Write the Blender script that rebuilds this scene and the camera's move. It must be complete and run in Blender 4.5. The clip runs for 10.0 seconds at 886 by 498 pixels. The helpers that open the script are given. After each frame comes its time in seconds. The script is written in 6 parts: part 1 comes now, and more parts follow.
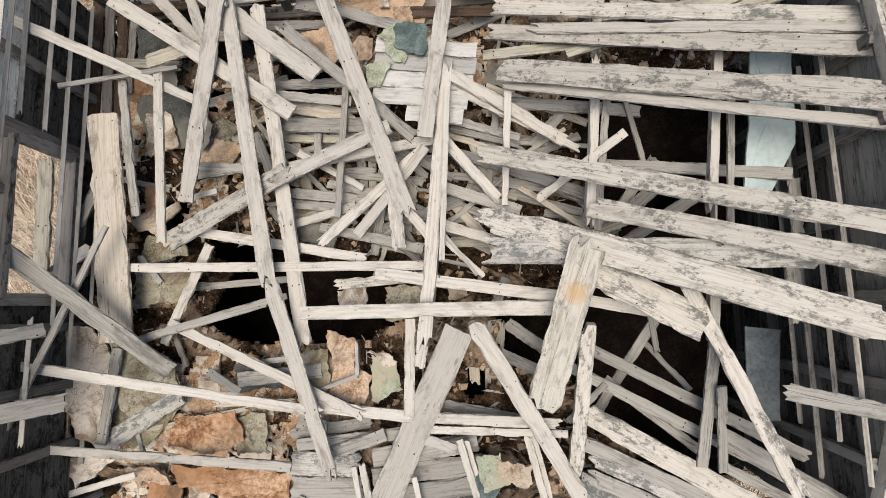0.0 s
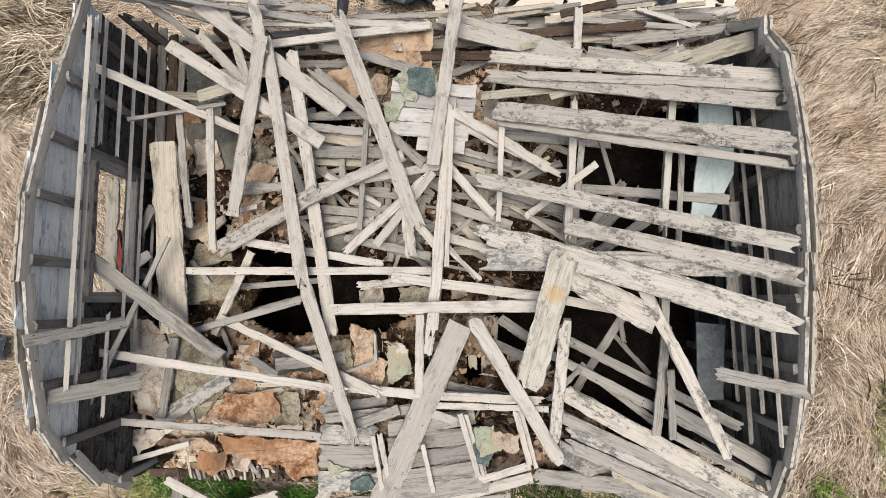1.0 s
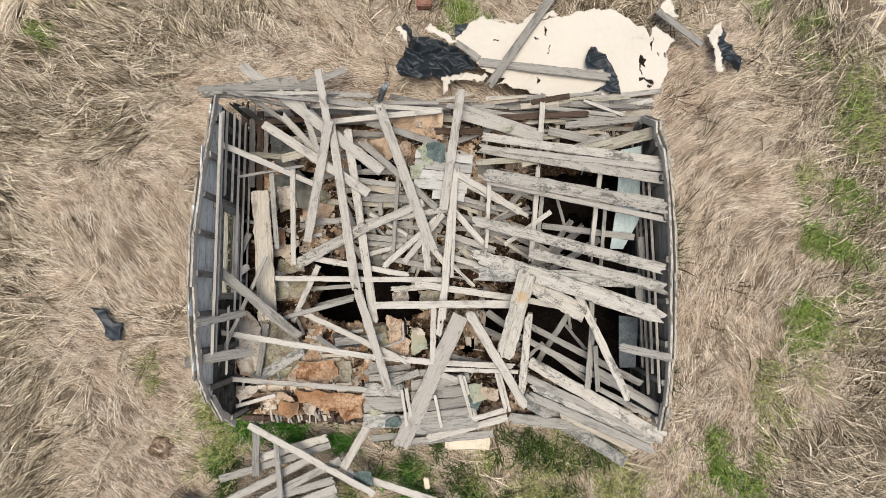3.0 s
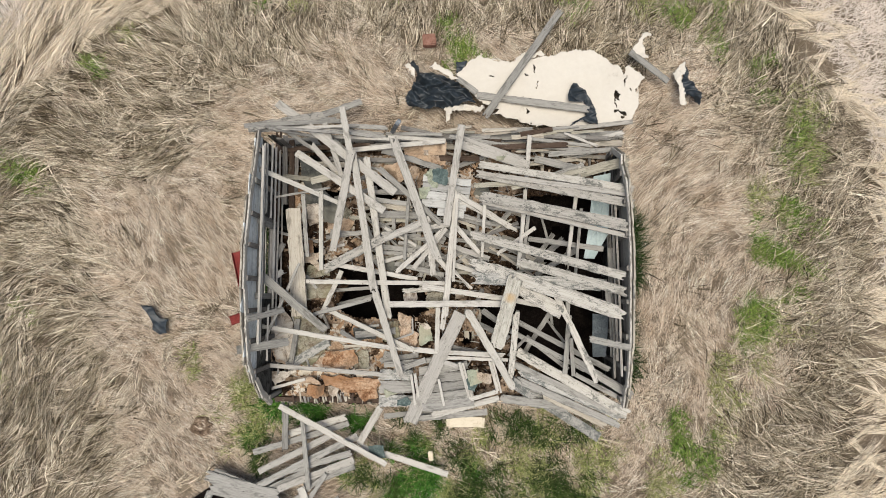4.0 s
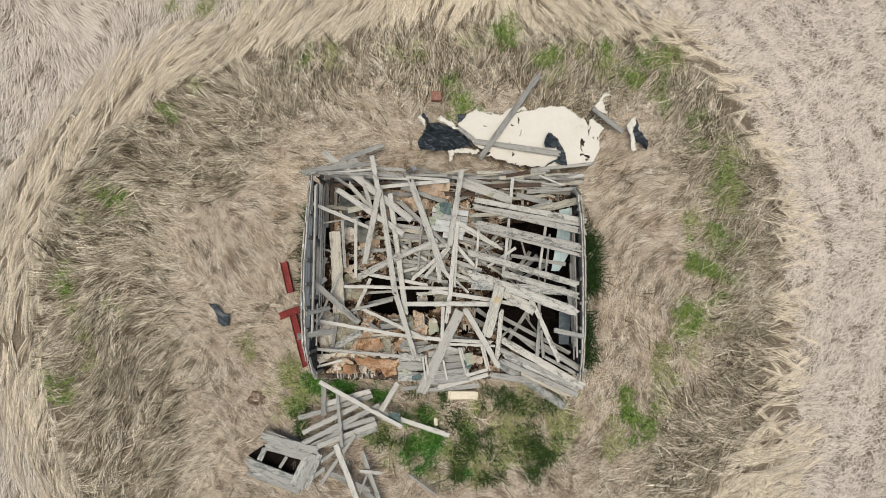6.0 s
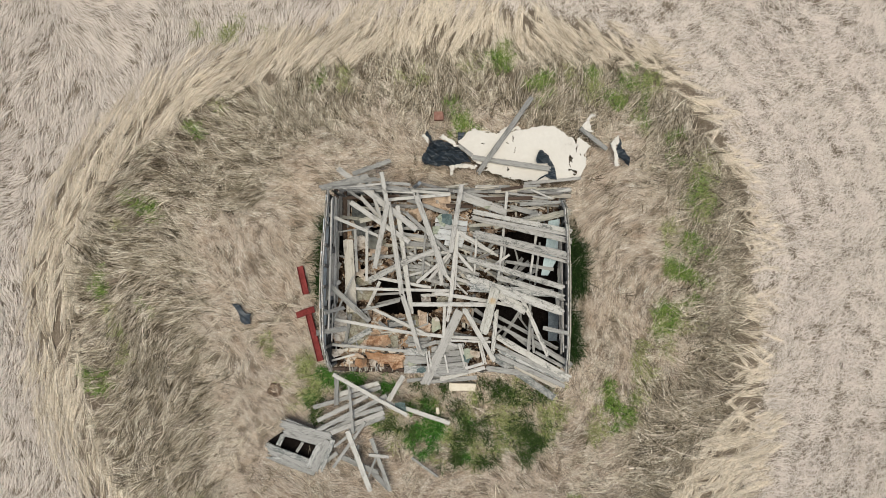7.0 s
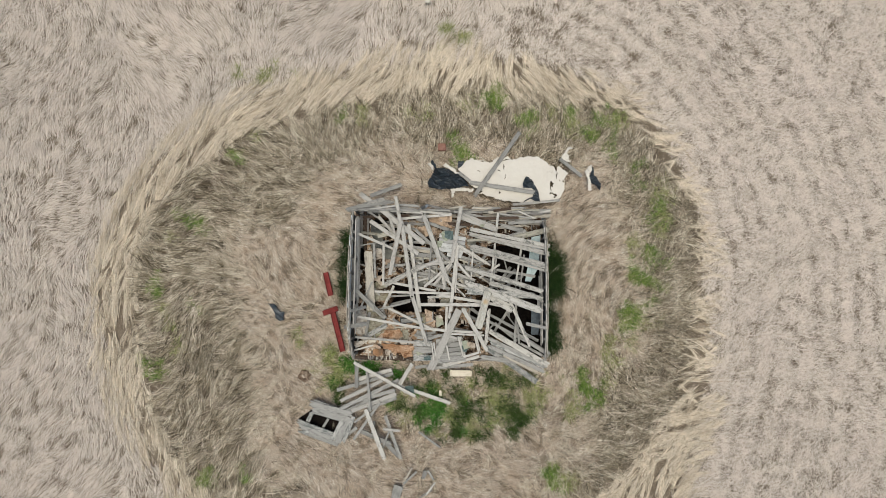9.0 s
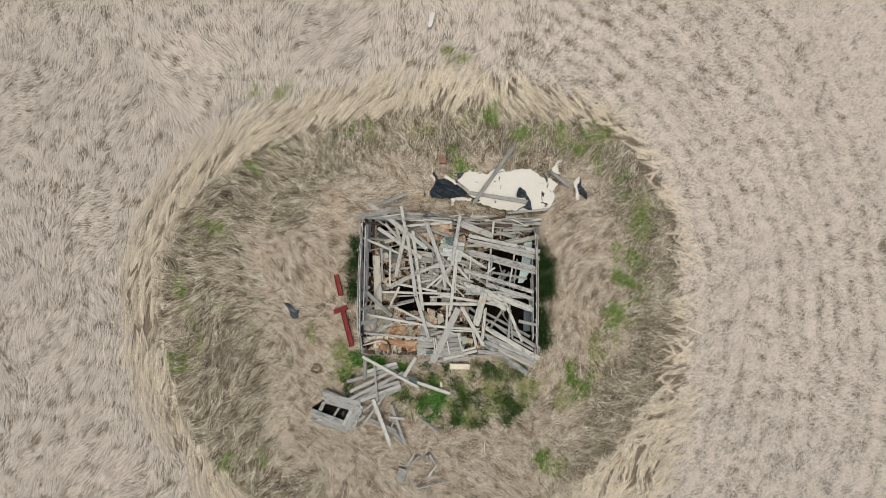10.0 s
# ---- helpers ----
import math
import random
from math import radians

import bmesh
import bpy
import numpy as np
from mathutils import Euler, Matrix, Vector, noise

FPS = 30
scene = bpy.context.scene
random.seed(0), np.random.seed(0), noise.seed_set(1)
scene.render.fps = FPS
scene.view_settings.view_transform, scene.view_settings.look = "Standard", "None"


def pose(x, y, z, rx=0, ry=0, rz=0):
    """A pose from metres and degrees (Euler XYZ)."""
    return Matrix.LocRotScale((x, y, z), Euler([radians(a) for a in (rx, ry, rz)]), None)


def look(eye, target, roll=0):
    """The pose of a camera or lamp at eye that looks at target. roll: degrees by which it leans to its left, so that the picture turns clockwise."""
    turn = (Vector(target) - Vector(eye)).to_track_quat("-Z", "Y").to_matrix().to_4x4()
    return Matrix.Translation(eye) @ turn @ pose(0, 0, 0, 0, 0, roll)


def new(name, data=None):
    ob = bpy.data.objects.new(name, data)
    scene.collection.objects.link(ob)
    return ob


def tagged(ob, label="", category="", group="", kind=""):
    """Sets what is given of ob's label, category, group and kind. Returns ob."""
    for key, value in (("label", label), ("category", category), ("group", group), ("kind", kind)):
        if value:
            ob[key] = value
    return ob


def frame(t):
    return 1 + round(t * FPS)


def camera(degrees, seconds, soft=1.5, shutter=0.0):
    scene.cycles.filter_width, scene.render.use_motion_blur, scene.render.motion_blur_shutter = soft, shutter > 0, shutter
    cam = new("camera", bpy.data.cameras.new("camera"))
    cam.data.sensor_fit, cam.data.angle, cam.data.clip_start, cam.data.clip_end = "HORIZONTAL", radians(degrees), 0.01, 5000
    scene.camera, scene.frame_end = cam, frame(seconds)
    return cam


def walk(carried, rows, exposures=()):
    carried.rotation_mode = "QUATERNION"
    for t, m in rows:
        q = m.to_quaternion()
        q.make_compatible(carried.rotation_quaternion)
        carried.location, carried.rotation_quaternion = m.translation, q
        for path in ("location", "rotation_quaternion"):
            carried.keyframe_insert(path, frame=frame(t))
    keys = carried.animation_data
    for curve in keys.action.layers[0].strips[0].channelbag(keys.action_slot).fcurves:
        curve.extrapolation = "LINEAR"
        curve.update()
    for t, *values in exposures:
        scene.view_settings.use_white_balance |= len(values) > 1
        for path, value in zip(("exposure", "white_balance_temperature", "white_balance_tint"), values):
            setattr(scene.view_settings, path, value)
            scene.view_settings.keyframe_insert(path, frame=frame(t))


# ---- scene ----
cam = camera(83.2, 10.0, 0.6)
# seconds, eye in metres, turn in degrees; all zero looks straight down
PATH = [
    (0, 0.106, -0.015, 5.420, 6.78, 4.76, -1.28),
    (0.5, 0.101, -0.001, 5.816, 6.44, 4.51, -1.15),
    (1, 0.098, 0.015, 6.216, 6.17, 4.28, -1.00),
    (1.5, 0.099, 0.030, 6.688, 5.94, 4.09, -0.88),
    (2, 0.101, 0.045, 7.260, 5.76, 3.93, -0.75),
    (2.5, 0.106, 0.060, 7.855, 5.62, 3.79, -0.64),
    (4, 0.129, 0.103, 9.853, 5.39, 3.48, -0.32),
    (4.5, 0.138, 0.115, 10.585, 5.36, 3.42, -0.22),
    (5, 0.147, 0.127, 11.242, 5.37, 3.35, -0.14),
    (5.5, 0.157, 0.137, 11.915, 5.38, 3.29, -0.05),
    (7, 0.182, 0.158, 13.930, 5.51, 3.15, 0.15),
    (7.5, 0.188, 0.161, 14.539, 5.57, 3.10, 0.21),
    (8, 0.192, 0.161, 15.239, 5.62, 3.04, 0.26),
    (8.5, 0.195, 0.159, 15.880, 5.67, 2.97, 0.31),
    (9, 0.195, 0.154, 16.715, 5.71, 2.90, 0.35),
    (9.5, 0.193, 0.146, 17.452, 5.74, 2.80, 0.39),
    (10, 0.188, 0.135, 18.306, 5.76, 2.69, 0.41),
]
# stops, kelvin and tint of the clip's camera as it rises
EXPOSURES = [(0, 0.54, 6480, 10), (2.5, 0.51, 6460, 9), (4, 0.42, 6400, 6.6), (5.5, 0.31, 6300, 4.6), (7, 0.25, 6230, 4.2), (8.5, 0.17, 6200, 4), (10, 0.12, 6180, 4)]
walk(cam, [(t, pose(x, y, z, rx, ry, rz)) for t, x, y, z, rx, ry, rz in PATH], EXPOSURES)

# ---- world and light ----
world = bpy.data.worlds.new("world")
scene.world = world
world.use_nodes = True
sky = world.node_tree.nodes.new("ShaderNodeTexSky")
sky.sky_type, sky.sun_disc = "NISHITA", False
sky.sun_elevation, sky.sun_rotation = radians(81), radians(180)
sky.air_density, sky.dust_density, sky.ozone_density = 1.0, 4.0, 1.0
world.node_tree.links.new(sky.outputs[0], world.node_tree.nodes["Background"].inputs[0])
world.node_tree.nodes["Background"].inputs[1].default_value = 0.095
sun = new("sun", bpy.data.lights.new("sun", "SUN"))
sun.data.energy, sun.data.angle, sun.data.color = 2.8, radians(40), (1.0, 0.93, 0.83)
sun.matrix_world = look((0, -6.5, 40), (0, 0, 0))


# ---- materials ----
class Nodes:
    """A node material, built from the surface backwards."""

    def __init__(self, name, roughness=0.9):
        self.mat = bpy.data.materials.new(name)
        self.mat.use_nodes = True
        self.tree = self.mat.node_tree
        self.bsdf = self.tree.nodes["Principled BSDF"]
        self.bsdf.inputs["Roughness"].default_value = roughness
        self.bsdf.inputs["Specular IOR Level"].default_value = 0.06

    def add(self, kind, **values):
        node = self.tree.nodes.new(kind)
        for key, value in values.items():
            node.inputs[key.replace("_", " ")].default_value = value
        return node

    def link(self, a, b):
        self.tree.links.new(a, b)

    def place(self, scale=(1, 1, 1), shift=True):
        """Object coordinates, scaled; each object is shifted by its own random."""
        co = self.add("ShaderNodeTexCoord")
        out = co.outputs["Object"]
        if shift:
            info = self.add("ShaderNodeObjectInfo")
            mul = self.add("ShaderNodeMath")
            mul.operation = "MULTIPLY"
            mul.inputs[1].default_value = 83.0
            self.link(info.outputs["Random"], mul.inputs[0])
            vec = self.add("ShaderNodeVectorMath")
            self.link(out, vec.inputs[0])
            self.link(mul.outputs[0], vec.inputs[1])
            out = vec.outputs[0]
        mapping = self.add("ShaderNodeMapping")
        mapping.inputs["Scale"].default_value = scale
        self.link(out, mapping.inputs["Vector"])
        return mapping.outputs[0]

    def noise(self, where, scale, detail=5, rough=0.6, warp=0.0):
        node = self.add("ShaderNodeTexNoise", Scale=scale, Detail=detail, Roughness=rough, Distortion=warp)
        self.link(where, node.inputs["Vector"])
        return node.outputs["Fac"]

    def ramp(self, fac, stops):
        node = self.add("ShaderNodeValToRGB")
        ramp = node.color_ramp
        while len(ramp.elements) < len(stops):
            ramp.elements.new(0.5)
        for e, (at, c) in zip(ramp.elements, stops):
            e.position = at
            e.color = (c, c, c, 1) if isinstance(c, (int, float)) else (*c, 1)
        self.link(fac, node.inputs[0])
        return node.outputs[0]

    def mix(self, fac, a, b, how="MIX"):
        node = self.add("ShaderNodeMix")
        node.data_type, node.blend_type = "RGBA", how
        for value, socket in ((fac, node.inputs[0]), (a, node.inputs[6]), (b, node.inputs[7])):
            if isinstance(value, (int, float)):
                socket.default_value = value
            elif isinstance(value, tuple):
                socket.default_value = (*value, 1)
            else:
                self.link(value, socket)
        return node.outputs[2]

    def finish(self, color, height=None, strength=0.4, distance=0.01, rough=None):
        self.link(color, self.bsdf.inputs["Base Color"])
        if height is not None:
            bump = self.add("ShaderNodeBump", Strength=strength, Distance=distance)
            self.link(height, bump.inputs["Height"])
            self.link(bump.outputs[0], self.bsdf.inputs["Normal"])
        if rough is not None:
            self.link(rough, self.bsdf.inputs["Roughness"])
        return self.mat


def wood(name, dark, mid, light, blotch=None, blotch_at=0.6, crack=0.5, spot=None):
    """Weathered timber with its grain along local x."""
    n = Nodes(name)
    grain = n.noise(n.place((0.7, 30, 30)), 2.4, 8, 0.72, 0.5)
    color = n.ramp(grain, [(0.2, dark), (0.36, mid), (0.52, light)])
    fine = n.noise(n.place((5.0, 130, 130)), 1.0, 4, 0.65)
    color = n.mix(n.ramp(fine, [(0.28, 0.22), (0.45, 0.0)]), color, dark)
    split = n.noise(n.place((0.55, 14, 14)), 1.3, 3, 0.5, 0.4)
    lines = n.ramp(split, [(0.487, 0.0), (0.5, 1.0), (0.513, 0.0)])
    gate = n.ramp(n.noise(n.place((1.1, 5, 5)), 1.7, 3), [(0.5, 0.0), (0.6, 1.0)])
    color = n.mix(n.mix(crack, (0, 0, 0), n.mix(1.0, lines, gate, "MULTIPLY")), color, (0.03, 0.026, 0.021))
    broad = n.noise(n.place((1.6, 5.0, 5.0)), 2.0, 6, 0.7, 0.5)
    color = n.mix(n.ramp(broad, [(0.34, 0.55), (0.47, 0.0)]), color, tuple(c * 0.7 for c in dark))
    knots = n.add("ShaderNodeTexVoronoi", Scale=1.0)
    n.link(n.place((3.2, 9, 9)), knots.inputs["Vector"])
    ring = n.ramp(knots.outputs["Distance"], [(0.06, 1.0), (0.13, 0.0)])
    color = n.mix(n.mix(0.45, (0, 0, 0), ring), color, (0.07, 0.055, 0.042))
    gen = n.add("ShaderNodeTexCoord").outputs["Generated"]
    axes = n.add("ShaderNodeSeparateXYZ")
    n.link(gen, axes.inputs[0])
    rim = n.add("ShaderNodeMath")
    rim.operation = "PINGPONG"
    rim.inputs[1].default_value = 0.5
    n.link(axes.outputs[1], rim.inputs[0])
    near = n.ramp(rim.outputs[0], [(0.0, 0.9), (0.08, 0.4), (0.22, 0.1), (0.5, 0.05)])
    speck = n.noise(n.place((11, 34, 34)), 1.0, 7, 0.75, 0.4)
    grime = n.mix(1.0, near, n.ramp(speck, [(0.5, 0.0), (0.57, 1.0)]), "MULTIPLY")
    color = n.mix(grime, color, tuple(c * 0.3 for c in dark))
    if blotch:
        patch = n.mix(0.36, n.noise(n.place((4, 9, 9)), 1.0, 8, 0.76, 0.4), n.noise(n.place((30, 40, 40)), 1.0, 6, 0.75))
        color = n.mix(n.ramp(patch, [(blotch_at - 0.02, 0.0), (blotch_at, 0.45), (blotch_at + 0.05, 0.85)]), color, blotch)
    if spot:
        co = n.add("ShaderNodeTexCoord")
        far = n.add("ShaderNodeVectorMath")
        far.operation = "DISTANCE"
        n.link(co.outputs["Object"], far.inputs[0])
        far.inputs[1].default_value = spot
        wob = n.add("ShaderNodeMath")
        wob.operation = "MULTIPLY_ADD"
        n.link(n.noise(n.place((1, 1, 1), False), 18, 4), wob.inputs[0])
        wob.inputs[1].default_value = 0.09
        n.link(far.outputs["Value"], wob.inputs[2])
        color = n.mix(n.ramp(wob.outputs[0], [(0.08, 0.6), (0.15, 0.0)]), color, (0.40, 0.245, 0.085))
    info = n.add("ShaderNodeObjectInfo")
    color = n.mix(1.0, color, n.ramp(info.outputs["Random"], [(0.0, (0.70, 0.70, 0.70)), (0.35, (0.9, 0.9, 0.89)), (1.0, (1.0, 1.0, 1.0))]), "MULTIPLY")
    return n.finish(color, n.mix(0.5, grain, fine), 0.4, 0.005)


def earth(name, stops, scale=6.0, fine=60.0, bump=0.02, tint=None, shift=False, cracks=0.0):
    n = Nodes(name, 0.95)
    at = n.place((1, 1, 1), shift)
    a = n.noise(at, scale, 8, 0.7, 0.4)
    b = n.noise(at, fine, 5, 0.7)
    c = n.noise(at, scale * 0.22, 3, 0.5)
    f = n.mix(0.42, a, b)
    color = n.ramp(f, stops)
    if tint:
        color = n.mix(n.ramp(c, [(0.45, 0.0), (0.62, 0.75)]), color, tint)
    if cracks:
        cell = n.add("ShaderNodeTexVoronoi", Scale=cracks)
        cell.feature = "DISTANCE_TO_EDGE"
        warp = n.mix(0.12, at, n.add("ShaderNodeTexNoise", Scale=9.0).outputs["Color"], "ADD")
        n.link(warp, cell.inputs["Vector"])
        color = n.mix(n.ramp(cell.outputs["Distance"], [(0.004, 0.5), (0.016, 0.0)]), color, (0.035, 0.022, 0.014))
        dirt = n.noise(at, scale * 0.7, 6, 0.7, 1.0)
        color = n.mix(n.ramp(dirt, [(0.49, 0.0), (0.62, 0.75)]), color, (0.10, 0.068, 0.044))
    return n.finish(color, f, 0.8, bump)


PALE = wood("bleached_wood", (0.215, 0.196, 0.170), (0.365, 0.340, 0.302), (0.462, 0.434, 0.390), (0.180, 0.163, 0.138), 0.60, crack=0.4)
GREY = wood("grey_wood", (0.084, 0.079, 0.070), (0.192, 0.182, 0.164), (0.300, 0.286, 0.260), (0.070, 0.067, 0.061), 0.62, crack=0.8)
LICHEN = wood("lichen_wood", (0.166, 0.153, 0.127), (0.341, 0.316, 0.275), (0.472, 0.442, 0.392), (0.09, 0.092, 0.084), 0.54, 0.7)
PAINTED = wood("flaked_wood", (0.154, 0.145, 0.128), (0.283, 0.270, 0.244), (0.411, 0.393, 0.359), (0.099, 0.107, 0.101), 0.51, 0.6)
OLIVE = wood("algae_wood", (0.093, 0.085, 0.058), (0.230, 0.212, 0.166), (0.357, 0.332, 0.274), (0.068, 0.068, 0.033), 0.62)
BROWN = wood("tan_wood", (0.140, 0.116, 0.088), (0.298, 0.260, 0.209), (0.428, 0.386, 0.321), crack=0.8)
OCHRE = wood("ochre_spot_wood", (0.167, 0.153, 0.121), (0.326, 0.302, 0.256), (0.446, 0.423, 0.372), (0.093, 0.093, 0.084), 0.58, 0.6, (-0.25, 0, 0.01))
DARKWOOD = wood("dark_grey_wood", (0.045, 0.04, 0.036), (0.115, 0.106, 0.096), (0.21, 0.196, 0.18), crack=0.7)
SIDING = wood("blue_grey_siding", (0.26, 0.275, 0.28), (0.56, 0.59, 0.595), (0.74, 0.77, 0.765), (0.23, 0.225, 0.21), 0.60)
# darker copy of the siding: the house's inner shade is in its colour
SHADEDSIDING = wood("shaded_siding", (0.014, 0.014, 0.014), (0.042, 0.041, 0.039), (0.10, 0.098, 0.09), (0.01, 0.009, 0.008), 0.53)
ROTTEN = wood("rotten_wood", (0.014, 0.008, 0.006), (0.04, 0.024, 0.016), (0.082, 0.058, 0.044), (0.17, 0.14, 0.115), 0.57, crack=0.9)
WOODS = {"pale": PALE, "grey": GREY, "lichen": LICHEN, "painted": PAINTED, "olive": OLIVE, "brown": BROWN, "ochre": OCHRE, "dark": DARKWOOD, "rotten": ROTTEN}
WORDS = {"pale": "bleached pale grey", "grey": "weathered grey", "lichen": "pale grey, lichen-blotched", "painted": "grey, flaking-painted",
         "olive": "olive-stained grey", "brown": "tan-brown split", "ochre": "lichened, ochre-spotted", "dark": "dark grey-brown", "rotten": "rotten red-brown"}

n = Nodes("rubble", 0.95)
at = n.place((1, 1, 1), False)
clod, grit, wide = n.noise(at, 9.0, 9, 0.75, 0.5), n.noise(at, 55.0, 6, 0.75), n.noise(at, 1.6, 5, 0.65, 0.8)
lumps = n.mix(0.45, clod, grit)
# brown dirt tones; the near-black low end paints in shade of deeper gaps
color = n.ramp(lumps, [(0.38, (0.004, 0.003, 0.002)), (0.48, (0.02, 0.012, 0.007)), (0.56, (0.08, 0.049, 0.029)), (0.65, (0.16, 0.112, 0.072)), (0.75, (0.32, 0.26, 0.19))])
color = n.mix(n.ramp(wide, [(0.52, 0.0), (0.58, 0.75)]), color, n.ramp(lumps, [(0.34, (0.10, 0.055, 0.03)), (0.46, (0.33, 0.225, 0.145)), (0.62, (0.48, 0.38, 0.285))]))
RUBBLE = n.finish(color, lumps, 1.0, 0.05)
PLASTER = earth("tan_plaster", [(0.34, (0.07, 0.034, 0.018)), (0.43, (0.27, 0.18, 0.115)), (0.54, (0.46, 0.36, 0.27)), (0.7, (0.58, 0.51, 0.415))], 3.2, 38.0, 0.012, (0.36, 0.26, 0.175), True, 4.0)
WHITEPLASTER = earth("pale_plaster", [(0.34, (0.14, 0.11, 0.08)), (0.45, (0.42, 0.37, 0.31)), (0.68, (0.56, 0.51, 0.44))], 5.0, 40.0, 0.01, (0.30, 0.23, 0.16), True, 4.0)
FELT = earth("grey_roofing_felt", [(0.36, (0.02, 0.021, 0.02)), (0.5, (0.055, 0.056, 0.052)), (0.66, (0.13, 0.128, 0.118))], 7.0, 120.0, 0.006, (0.2, 0.19, 0.155), True)
MOSSBOARD = earth("mossy_board", [(0.36, (0.06, 0.055, 0.038)), (0.48, (0.22, 0.2, 0.15)), (0.66, (0.38, 0.355, 0.285))], 6.0, 60.0, 0.006, (0.2, 0.19, 0.1), True, 3.0)
GREENSHEET = earth("pale_green_shingle", [(0.36, (0.10, 0.105, 0.075)), (0.5, (0.26, 0.275, 0.205)), (0.66, (0.40, 0.41, 0.33))], 9.0, 90.0, 0.004, (0.30, 0.275, 0.2), True)
TEALSHEET = earth("dark_teal_shingle", [(0.36, (0.022, 0.03, 0.03)), (0.5, (0.07, 0.095, 0.09)), (0.66, (0.2, 0.235, 0.22))], 9.0, 150.0, 0.004, None, True)
BLUEPAINT = earth("pale_blue_paint", [(0.30, (0.12, 0.14, 0.14)), (0.40, (0.31, 0.37, 0.365)), (0.6, (0.41, 0.475, 0.465))], 2.5, 30.0, 0.002, None, True)
DULLBLUE = earth("dull_blue_paint", [(0.30, (0.03, 0.035, 0.04)), (0.45, (0.085, 0.098, 0.108)), (0.65, (0.16, 0.178, 0.19))], 3.0, 30.0, 0.002, None, True)
# near-black colour carries the unlit depth below the holes and the hatch
DEPTHSHADE = earth("depth_shade", [(0.35, (0.003, 0.0025, 0.002)), (0.5, (0.008, 0.006, 0.005)), (0.68, (0.03, 0.022, 0.016))], 4.0, 40.0, 0.02)


# ---- mesh helpers ----
def link_mesh(name, verts, faces, material, parent=None, label="", smooth=False):
    me = bpy.data.meshes.new(name)
    me.from_pydata(verts, [], faces)
    me.materials.append(material)
    if smooth:
        me.polygons.foreach_set("use_smooth", [True] * len(me.polygons))
    me.update()
    ob = new(name, me)
    if parent is not None:
        ob.parent = parent
    return tagged(ob, label)


def empty(name, label, category, group="", kind=""):
    return tagged(new(name), label, category, group, kind)


def plank_mesh(rng, length, width, thick, bend=0.0, jag=0.05, across=4, steps=8, twist=0.0):
    """A worn plank along x: uneven edges, splintered ends, a slight bow."""
    ends = [[rng.random() ** 2 * jag * (1 if s else -1) for _ in range(across + 1)] for s in (0, 1)]
    p1, p2 = rng.random() * 9, rng.random() * 9
    taper = [1 + (rng.random() - 0.5) * 0.16 for _ in range(2)]
    verts = []
    for side in (0.5, -0.5):
        for i in range(steps + 1):
            f = i / steps
            half = width / 2 * (taper[0] * (1 - f) + taper[1] * f)
            for j in range(across + 1):
                g = 2 * j / across - 1
                x = (f - 0.5) * length
                if i == 0:
                    x -= ends[0][j]
                if i == steps:
                    x -= ends[1][j]
                y = half * g
                if j in (0, across):
                    y += (rng.random() - 0.5) * width * 0.08
                    if across > 3 and rng.random() < 0.14:
                        y -= (1 if j else -1) * width * 0.22 * rng.random()
                y += bend * 0.35 * length * math.sin(f * 3.1 + p1) * 0.1
                z = thick * side + bend * length * 0.12 * math.sin(f * math.pi) - abs(g) ** 2 * thick * 0.12 * side + g * half * twist * (f - 0.5)
                verts.append((x, y, z))
    n = (steps + 1) * (across + 1)
    faces = []
    for i in range(steps):
        for j in range(across):
            a = i * (across + 1) + j
            b = a + across + 1
            faces += [(a, b, b + 1, a + 1), (n + a, n + a + 1, n + b + 1, n + b)]
        a, b = i * (across + 1), (i + 1) * (across + 1)
        faces += [(a, n + a, n + b, b), (a + across, b + across, n + b + across, n + a + across)]
    for j in range(across):
        a, b = j, steps * (across + 1) + j
        faces += [(a, a + 1, n + a + 1, n + a), (b, n + b, n + b + 1, b + 1)]
    return verts, faces


def lie(a, b, roll=0.0):
    """A pose at the middle of a and b with x along the way and z as far up as it goes."""
    a, b = Vector(a), Vector(b)
    x = (b - a).normalized()
    y = Vector((0, 0, 1)).cross(x)
    y = y.normalized() if y.length > 1e-4 else Vector((0, 1, 0))
    m = Matrix((x, y, x.cross(y))).transposed().to_4x4()
    return Matrix.Translation((a + b) / 2) @ m @ Matrix.Rotation(radians(roll), 4, "X")


def stick(name, rng, a, b, width, thick, material, parent=None, roll=0.0, jag=0.03, bend=0.0, across=3, steps=5, label=""):
    length = (Vector(b) - Vector(a)).length
    v, f = plank_mesh(rng, length, width, thick, bend, jag, across, steps)
    ob = link_mesh(name, v, f, material, parent, label)
    ob.matrix_basis = lie(a, b, roll)
    return ob


dice = random.Random(11)
IRON = earth("rusty_iron", [(0.35, (0.02, 0.014, 0.01)), (0.6, (0.07, 0.045, 0.03))], 60.0, 300.0, 0.001)
NAIL = bpy.data.meshes.new("nail")
NAIL.from_pydata([(0.0055 * math.cos(k * 1.0472) * r, 0.0055 * math.sin(k * 1.0472) * r, z) for r, z in ((1, -0.004), (0.75, 0.003)) for k in range(6)], [],
                 [(6, 7, 8, 9, 10, 11)] + [(k, (k + 1) % 6, 6 + (k + 1) % 6, 6 + k) for k in range(6)])
NAIL.materials.append(IRON)
